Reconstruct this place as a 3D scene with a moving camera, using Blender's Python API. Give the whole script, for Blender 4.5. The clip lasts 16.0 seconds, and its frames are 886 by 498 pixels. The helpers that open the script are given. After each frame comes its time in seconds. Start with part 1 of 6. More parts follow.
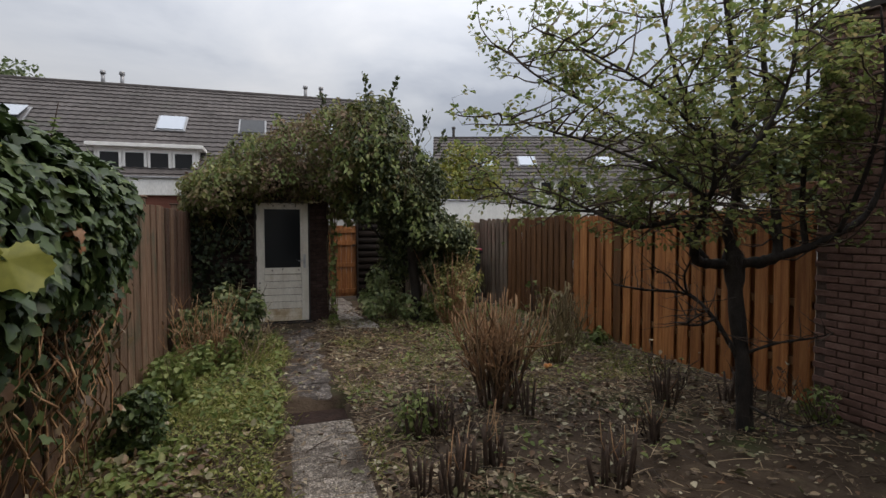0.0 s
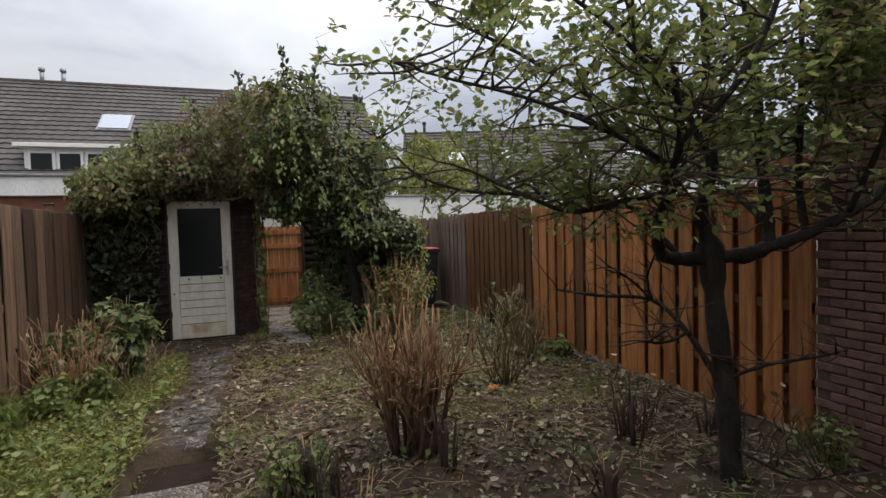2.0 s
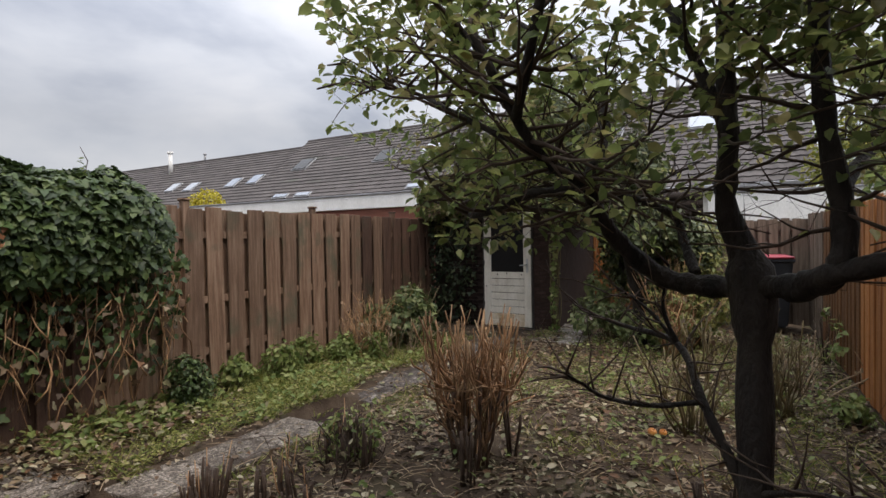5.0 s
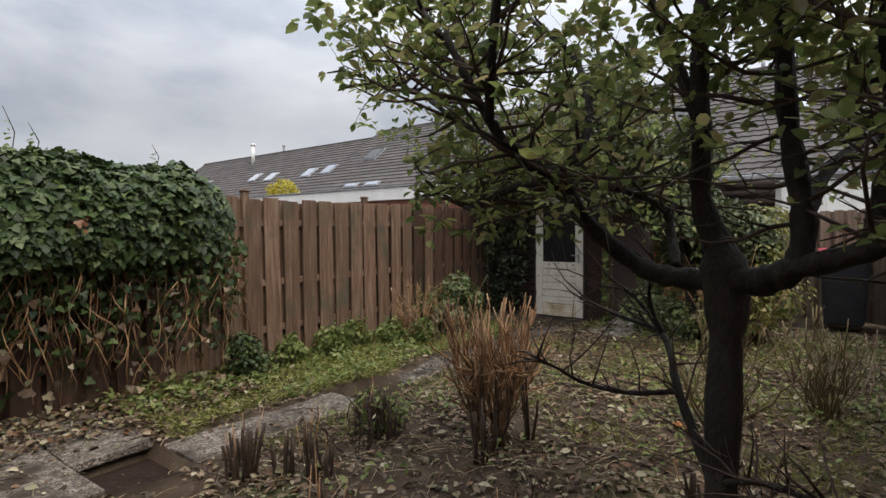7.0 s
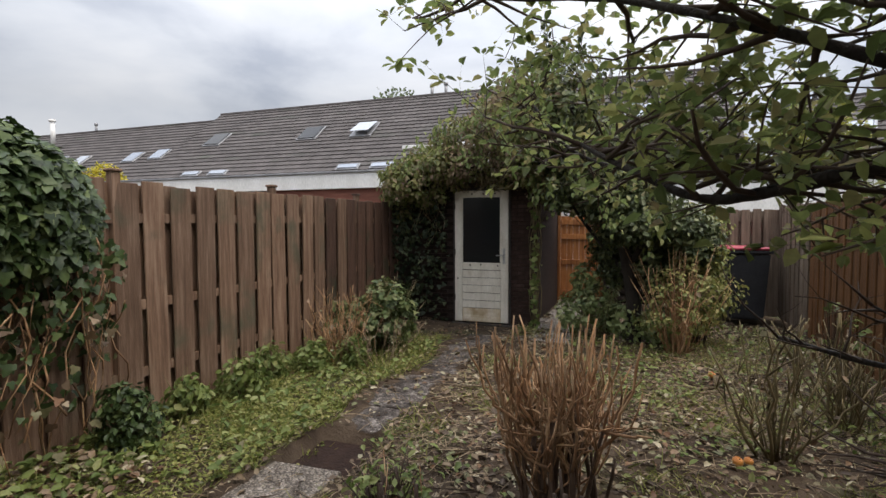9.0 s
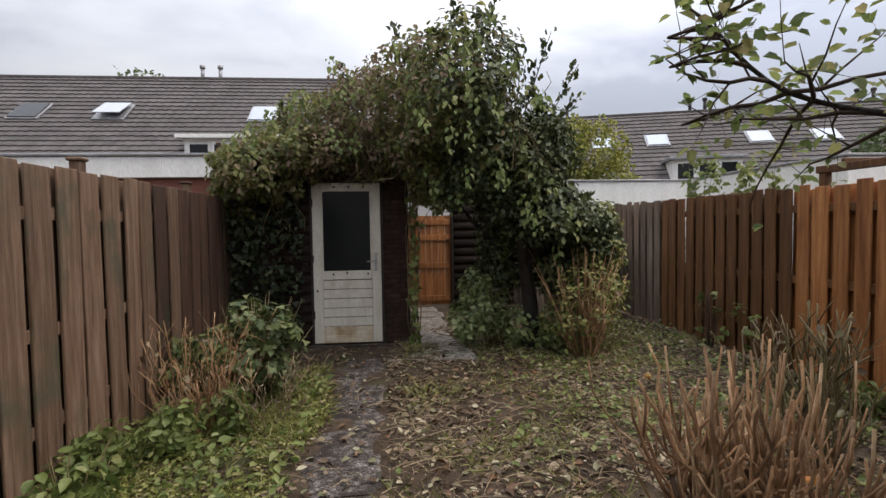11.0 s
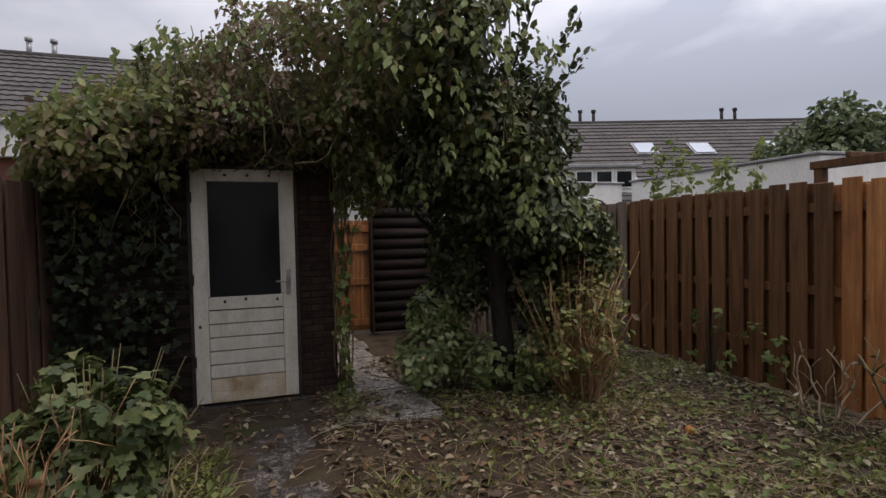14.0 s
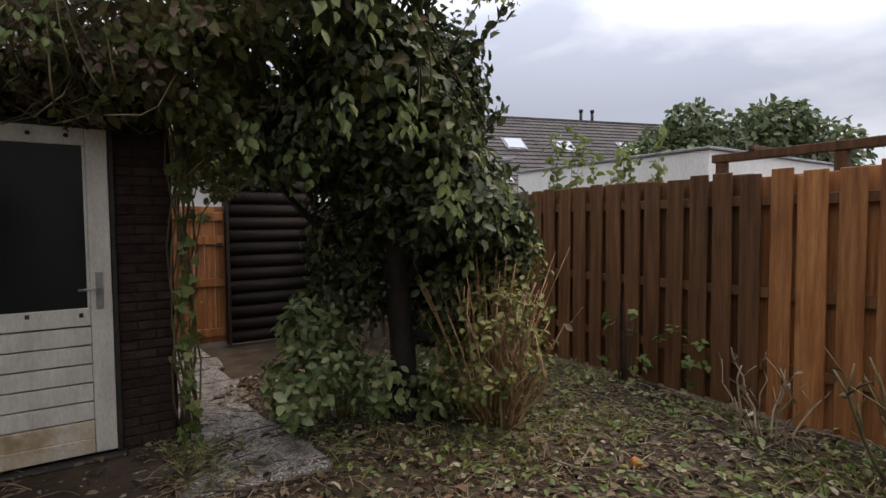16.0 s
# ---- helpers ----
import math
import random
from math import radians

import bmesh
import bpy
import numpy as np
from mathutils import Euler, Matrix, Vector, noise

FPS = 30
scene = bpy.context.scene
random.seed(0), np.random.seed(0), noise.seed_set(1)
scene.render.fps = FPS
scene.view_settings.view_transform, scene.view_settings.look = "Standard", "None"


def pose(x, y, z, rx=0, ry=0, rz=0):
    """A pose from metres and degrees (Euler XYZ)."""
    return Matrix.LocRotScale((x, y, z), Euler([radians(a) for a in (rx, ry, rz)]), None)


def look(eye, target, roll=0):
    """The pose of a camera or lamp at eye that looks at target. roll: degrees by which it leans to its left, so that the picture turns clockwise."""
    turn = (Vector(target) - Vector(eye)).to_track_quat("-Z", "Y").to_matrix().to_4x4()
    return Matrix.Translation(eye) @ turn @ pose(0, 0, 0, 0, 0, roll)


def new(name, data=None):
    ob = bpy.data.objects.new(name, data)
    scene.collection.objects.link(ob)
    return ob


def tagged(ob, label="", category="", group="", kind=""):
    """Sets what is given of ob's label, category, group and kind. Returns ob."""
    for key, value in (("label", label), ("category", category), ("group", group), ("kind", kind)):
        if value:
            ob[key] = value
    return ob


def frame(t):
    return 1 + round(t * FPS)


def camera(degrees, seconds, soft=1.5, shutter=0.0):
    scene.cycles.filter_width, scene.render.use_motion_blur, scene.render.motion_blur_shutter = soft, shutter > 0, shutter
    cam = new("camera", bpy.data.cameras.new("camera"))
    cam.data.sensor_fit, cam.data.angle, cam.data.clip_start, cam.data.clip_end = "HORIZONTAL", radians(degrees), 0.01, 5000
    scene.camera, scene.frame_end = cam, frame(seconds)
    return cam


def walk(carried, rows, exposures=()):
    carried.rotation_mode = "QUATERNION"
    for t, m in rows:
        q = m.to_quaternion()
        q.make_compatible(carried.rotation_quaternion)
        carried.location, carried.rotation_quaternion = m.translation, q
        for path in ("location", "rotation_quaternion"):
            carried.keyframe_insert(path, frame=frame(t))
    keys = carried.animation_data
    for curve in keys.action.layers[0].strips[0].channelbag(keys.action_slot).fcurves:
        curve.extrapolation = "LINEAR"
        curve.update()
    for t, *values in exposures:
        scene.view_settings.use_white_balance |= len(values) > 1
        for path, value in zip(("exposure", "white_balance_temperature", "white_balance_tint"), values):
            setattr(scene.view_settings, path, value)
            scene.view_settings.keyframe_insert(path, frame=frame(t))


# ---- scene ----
cam = camera(80.5, 16.0)
METRES, EYE, TILT, LEAN, TURN = 10.77, 1.6, 0.0, 0.0, -17.5
ROWS = [
    (0.0, 0.0, 0.0, 0.0, -0.01, -2.26, 0.16),
    (0.5, 0.0056, 0.0236, -0.0028, -1.03, -2.42, 0.52),
    (1.0, 0.0184, 0.0499, -0.0043, -2.04, -2.47, 0.95),
    (1.5, 0.0344, 0.079, -0.0075, -2.47, -2.48, 1.31),
    (2.0, 0.0587, 0.1007, -0.0058, -1.63, -2.28, 1.68),
    (2.5, 0.1025, 0.1166, -0.0086, 5.03, -1.98, 2.15),
    (3.0, 0.1394, 0.1355, -0.0104, 13.15, -1.52, 2.07),
    (3.5, 0.1786, 0.1569, -0.0101, 21.96, -1.22, 1.76),
    (4.0, 0.2155, 0.1733, -0.0094, 32.44, -1.03, 1.51),
    (6.5, 0.3103, 0.2081, -0.0089, 54.32, -1.76, 0.44),
    (7.0, 0.306, 0.2097, -0.0085, 54.77, -2.2, 0.5),
    (7.5, 0.28, 0.2117, -0.0087, 54.19, -2.75, 0.34),
    (8.0, 0.2432, 0.2134, -0.0074, 51.06, -3.09, 0.2),
    (8.5, 0.198, 0.2102, -0.004, 45.66, -3.09, 0.12),
    (9.0, 0.154, 0.2035, -0.0053, 37.42, -2.82, 0.23),
    (9.5, 0.107, 0.2029, -0.0089, 28.28, -2.51, 0.35),
    (10.0, 0.0588, 0.2105, -0.0083, 22.1, -2.52, 0.46),
    (12.5, -0.0855, 0.3435, -0.0156, 0.86, -2.45, 1.54),
    (13.0, -0.0941, 0.3726, -0.0149, -0.35, -2.31, 1.49),
    (13.5, -0.0998, 0.3893, -0.0144, -1.06, -1.9, 1.38),
    (14.0, -0.1037, 0.3968, -0.0152, -1.55, -1.58, 1.21),
    (14.5, -0.1051, 0.403, -0.0159, -1.87, -1.6, 1.03),
    (15.0, -0.1044, 0.4228, -0.015, -2.08, -2.05, 0.87),
    (15.5, -0.106, 0.4522, -0.019, -4.98, -2.28, 0.69),
    (16.0, -0.114, 0.4896, -0.0155, -16.16, -2.67, 0.49),
]
EXPOSURES = [(t, e, 6850, tint) for t, e, tint in ((0, -0.02, 11), (2, 0.24, 11), (3.5, 0.48, 13), (4.2, 0.46, 13), (6.3, 0.42, 11), (8, 0.48, 11), (10, 0.52, 11), (12.3, 0.08, 16), (14, -0.1, 16), (15, -0.06, 16), (16, 0.22, 15))]
walk(cam, [(t, pose(0, 0, EYE, TILT, LEAN, TURN) @ pose(METRES * x, METRES * y, METRES * z, 90 + pitch, roll, yaw)) for t, x, y, z, yaw, pitch, roll in ROWS], EXPOSURES)

# ---- world and light ----
world = bpy.data.worlds.new("overcast")
scene.world = world
world.use_nodes = True
wn, wl = world.node_tree.nodes, world.node_tree.links
wn.clear()
sky = wn.new("ShaderNodeTexSky")
sky.sky_type, sky.sun_disc = "NISHITA", False
sky.sun_elevation, sky.sun_rotation = radians(60), radians(110)
sky_dim = wn.new("ShaderNodeVectorMath")
sky_dim.operation = "SCALE"
sky_dim.inputs["Scale"].default_value = 0.1
wcoord = wn.new("ShaderNodeTexCoord")
wmap = wn.new("ShaderNodeMapping")
wmap.inputs["Scale"].default_value = (1.2, 1.2, 3.2)
wmap.inputs["Location"].default_value = (0.35, 0.1, 0.3)
cloud = wn.new("ShaderNodeTexNoise")
cloud.inputs["Scale"].default_value, cloud.inputs["Detail"].default_value = 1.7, 7
cloud.inputs["Roughness"].default_value, cloud.inputs["Distortion"].default_value = 0.5, 0.25
ramp = wn.new("ShaderNodeValToRGB")
for e, (pos, col) in zip((ramp.color_ramp.elements[0], ramp.color_ramp.elements[1], ramp.color_ramp.elements.new(0.52)),
                         ((0.38, (0.36, 0.4, 0.48, 1)), (0.62, (0.93, 0.93, 0.95, 1)), (0.5, (0.53, 0.57, 0.64, 1)))):
    e.position, e.color = pos, col
blend = wn.new("ShaderNodeMix")
blend.data_type = "RGBA"
blend.inputs[0].default_value = 0.9
back = wn.new("ShaderNodeBackground")
back.inputs["Strength"].default_value = 1.0
wout = wn.new("ShaderNodeOutputWorld")
wl.new(wcoord.outputs["Generated"], wmap.inputs["Vector"])
wl.new(wmap.outputs[0], cloud.inputs["Vector"])
wl.new(cloud.outputs["Fac"], ramp.inputs["Fac"])
wl.new(sky.outputs[0], sky_dim.inputs[0])
wl.new(sky_dim.outputs[0], blend.inputs[6])
wl.new(ramp.outputs["Color"], blend.inputs[7])
sep = wn.new("ShaderNodeSeparateXYZ")
lift = wn.new("ShaderNodeMapRange")
lift.inputs["From Min"].default_value, lift.inputs["From Max"].default_value = 0.2, 1.0
lift.inputs["To Min"].default_value, lift.inputs["To Max"].default_value = 0.92, 3.3
brighter = wn.new("ShaderNodeVectorMath")
brighter.operation = "SCALE"
wl.new(wcoord.outputs["Generated"], sep.inputs[0])
wl.new(sep.outputs["Z"], lift.inputs["Value"])
wl.new(blend.outputs[2], brighter.inputs[0])
wl.new(lift.outputs[0], brighter.inputs["Scale"])
# the cloud is brighter on the sun's side
glow = wn.new("ShaderNodeMapRange")
glow.inputs["From Min"].default_value, glow.inputs["From Max"].default_value = -0.9, 0.8
glow.inputs["To Min"].default_value, glow.inputs["To Max"].default_value = 0.82, 1.27
sunward = wn.new("ShaderNodeVectorMath")
sunward.operation = "SCALE"
wl.new(sep.outputs["X"], glow.inputs["Value"])
wl.new(brighter.outputs[0], sunward.inputs[0])
wl.new(glow.outputs[0], sunward.inputs["Scale"])
wl.new(sunward.outputs[0], back.inputs["Color"])
wl.new(back.outputs[0], wout.inputs["Surface"])

sun = new("sun", bpy.data.lights.new("sun", "SUN"))
sun.data.energy, sun.data.angle, sun.data.color = 1.2, radians(25), (1, 0.88, 0.74)
sun.matrix_world = look((0, 0, 20), (-5.5, 2.0, 10))


# ---- materials ----
def surface(name, colours, scale=4.0, stretch=(1, 1, 1), rough=0.85, bump=0.3, fine=40.0, vary=0.0, island=0.0, spec=0.3, metal=0.0, stain=None, pebble=0.0):
    """A mottled surface: a ramp of colours over coarse noise, broken by fine grain, with relief. vary and island change each piece's tone."""
    m = bpy.data.materials.new(name)
    m.use_nodes = True
    n, l = m.node_tree.nodes, m.node_tree.links
    p = n["Principled BSDF"]
    p.inputs["Roughness"].default_value, p.inputs["Metallic"].default_value = rough, metal
    p.inputs["Specular IOR Level"].default_value = spec
    c = n.new("ShaderNodeTexCoord")
    mp = n.new("ShaderNodeMapping")
    mp.inputs["Scale"].default_value = stretch
    source = c.outputs["Object"]
    if vary:
        info = n.new("ShaderNodeObjectInfo")
        off = n.new("ShaderNodeVectorMath")
        off.operation = "MULTIPLY_ADD"
        off.inputs[0].default_value = (13.7, 7.3, 19.1)
        l.new(info.outputs["Random"], off.inputs[1])
        l.new(c.outputs["Object"], off.inputs[2])
        source = off.outputs[0]
    l.new(source, mp.inputs["Vector"])
    t1 = n.new("ShaderNodeTexNoise")
    t1.inputs["Scale"].default_value, t1.inputs["Detail"].default_value, t1.inputs["Roughness"].default_value = scale, 6, 0.62
    t2 = n.new("ShaderNodeTexNoise")
    t2.inputs["Scale"].default_value, t2.inputs["Detail"].default_value = fine, 3
    l.new(mp.outputs[0], t1.inputs["Vector"])
    l.new(mp.outputs[0], t2.inputs["Vector"])
    r = n.new("ShaderNodeValToRGB")
    el = r.color_ramp.elements
    while len(el) < len(colours):
        el.new(0.5)
    for i, col in enumerate(colours):
        el[i].position = 0.3 + 0.4 * i / max(1, len(colours) - 1)
        el[i].color = (*col, 1)
    l.new(t1.outputs["Fac"], r.inputs["Fac"])
    hue = n.new("ShaderNodeHueSaturation")
    l.new(r.outputs["Color"], hue.inputs["Color"])
    val = n.new("ShaderNodeMapRange")
    val.inputs["To Min"].default_value, val.inputs["To Max"].default_value = 0.72, 1.28
    l.new(t2.outputs["Fac"], val.inputs["Value"])
    value = val.outputs[0]
    height = t2.outputs["Fac"]
    if pebble:
        cell = n.new("ShaderNodeTexVoronoi")
        cell.inputs["Scale"].default_value = pebble
        l.new(source, cell.inputs["Vector"])
        tone = n.new("ShaderNodeSeparateColor")
        l.new(cell.outputs["Color"], tone.inputs[0])
        spread = n.new("ShaderNodeMapRange")
        spread.inputs["To Min"].default_value, spread.inputs["To Max"].default_value = 0.45, 1.7
        l.new(tone.outputs[0], spread.inputs["Value"])
        gap = n.new("ShaderNodeMapRange")
        gap.inputs["From Min"].default_value, gap.inputs["From Max"].default_value = 0.75, 0.35
        gap.inputs["To Min"].default_value = 0.5
        l.new(cell.outputs["Distance"], gap.inputs["Value"])
        both = n.new("ShaderNodeMath")
        both.operation = "MULTIPLY"
        l.new(spread.outputs[0], both.inputs[0])
        l.new(gap.outputs[0], both.inputs[1])
        speck = n.new("ShaderNodeMath")
        speck.operation = "MULTIPLY"
        l.new(value, speck.inputs[0])
        l.new(both.outputs[0], speck.inputs[1])
        value = speck.outputs[0]
        height = gap.outputs[0]
    for amount, node, out in ((vary, "ShaderNodeObjectInfo", "Random"), (island, "ShaderNodeNewGeometry", "Random Per Island")):
        if amount:
            src = n.new(node)
            mr = n.new("ShaderNodeMapRange")
            mr.inputs["To Min"].default_value, mr.inputs["To Max"].default_value = 1 - amount, 1 + amount
            l.new(src.outputs[out], mr.inputs["Value"])
            mul = n.new("ShaderNodeMath")
            mul.operation = "MULTIPLY"
            l.new(value, mul.inputs[0])
            l.new(mr.outputs[0], mul.inputs[1])
            value = mul.outputs[0]
    l.new(value, hue.inputs["Value"])
    colour = hue.outputs["Color"]
    if stain:
        t3 = n.new("ShaderNodeTexNoise")
        t3.inputs["Scale"].default_value, t3.inputs["Detail"].default_value = stain[1], 5
        l.new(source, t3.inputs["Vector"])
        th = n.new("ShaderNodeMapRange")
        th.inputs["From Min"].default_value, th.inputs["From Max"].default_value = stain[2], stain[2] + 0.16
        l.new(t3.outputs["Fac"], th.inputs["Value"])
        mx = n.new("ShaderNodeMix")
        mx.data_type = "RGBA"
        mx.inputs[7].default_value = (*stain[0], 1)
        l.new(th.outputs[0], mx.inputs[0])
        l.new(colour, mx.inputs[6])
        colour = mx.outputs[2]
    l.new(colour, p.inputs["Base Color"])
    if bump:
        add = n.new("ShaderNodeMath")
        l.new(t1.outputs["Fac"], add.inputs[0])
        l.new(height, add.inputs[1])
        b = n.new("ShaderNodeBump")
        b.inputs["Strength"].default_value, b.inputs["Distance"].default_value = bump, 0.012
        l.new(add.outputs[0], b.inputs["Height"])
        l.new(b.outputs[0], p.inputs["Normal"])
    return m


def foliage(name, colours, rough=0.5, through_light=0.3, spec=0.35):
    """Leaves: each leaf takes its own colour from the ramp; some light passes through."""
    m = bpy.data.materials.new(name)
    m.use_nodes = True
    n, l = m.node_tree.nodes, m.node_tree.links
    p = n["Principled BSDF"]
    p.inputs["Roughness"].default_value, p.inputs["Specular IOR Level"].default_value = rough, spec
    geo = n.new("ShaderNodeNewGeometry")
    r = n.new("ShaderNodeValToRGB")
    el = r.color_ramp.elements
    while len(el) < len(colours):
        el.new(0.5)
    for i, col in enumerate(colours):
        el[i].position = i / max(1, len(colours) - 1)
        el[i].color = (*col, 1)
    l.new(geo.outputs["Random Per Island"], r.inputs["Fac"])
    c = n.new("ShaderNodeTexCoord")
    t = n.new("ShaderNodeTexNoise")
    t.inputs["Scale"].default_value, t.inputs["Detail"].default_value = 60, 3
    l.new(c.outputs["Object"], t.inputs["Vector"])
    mr = n.new("ShaderNodeMapRange")
    mr.inputs["To Min"].default_value, mr.inputs["To Max"].default_value = 0.65, 1.35
    l.new(t.outputs["Fac"], mr.inputs["Value"])
    hue = n.new("ShaderNodeHueSaturation")
    l.new(r.outputs["Color"], hue.inputs["Color"])
    l.new(mr.outputs[0], hue.inputs["Value"])
    l.new(hue.outputs["Color"], p.inputs["Base Color"])
    tr = n.new("ShaderNodeBsdfTranslucent")
    l.new(hue.outputs["Color"], tr.inputs["Color"])
    mix = n.new("ShaderNodeMixShader")
    mix.inputs[0].default_value = through_light
    l.new(p.outputs[0], mix.inputs[1])
    l.new(tr.outputs[0], mix.inputs[2])
    l.new(mix.outputs[0], n["Material Output"].inputs["Surface"])
    return m


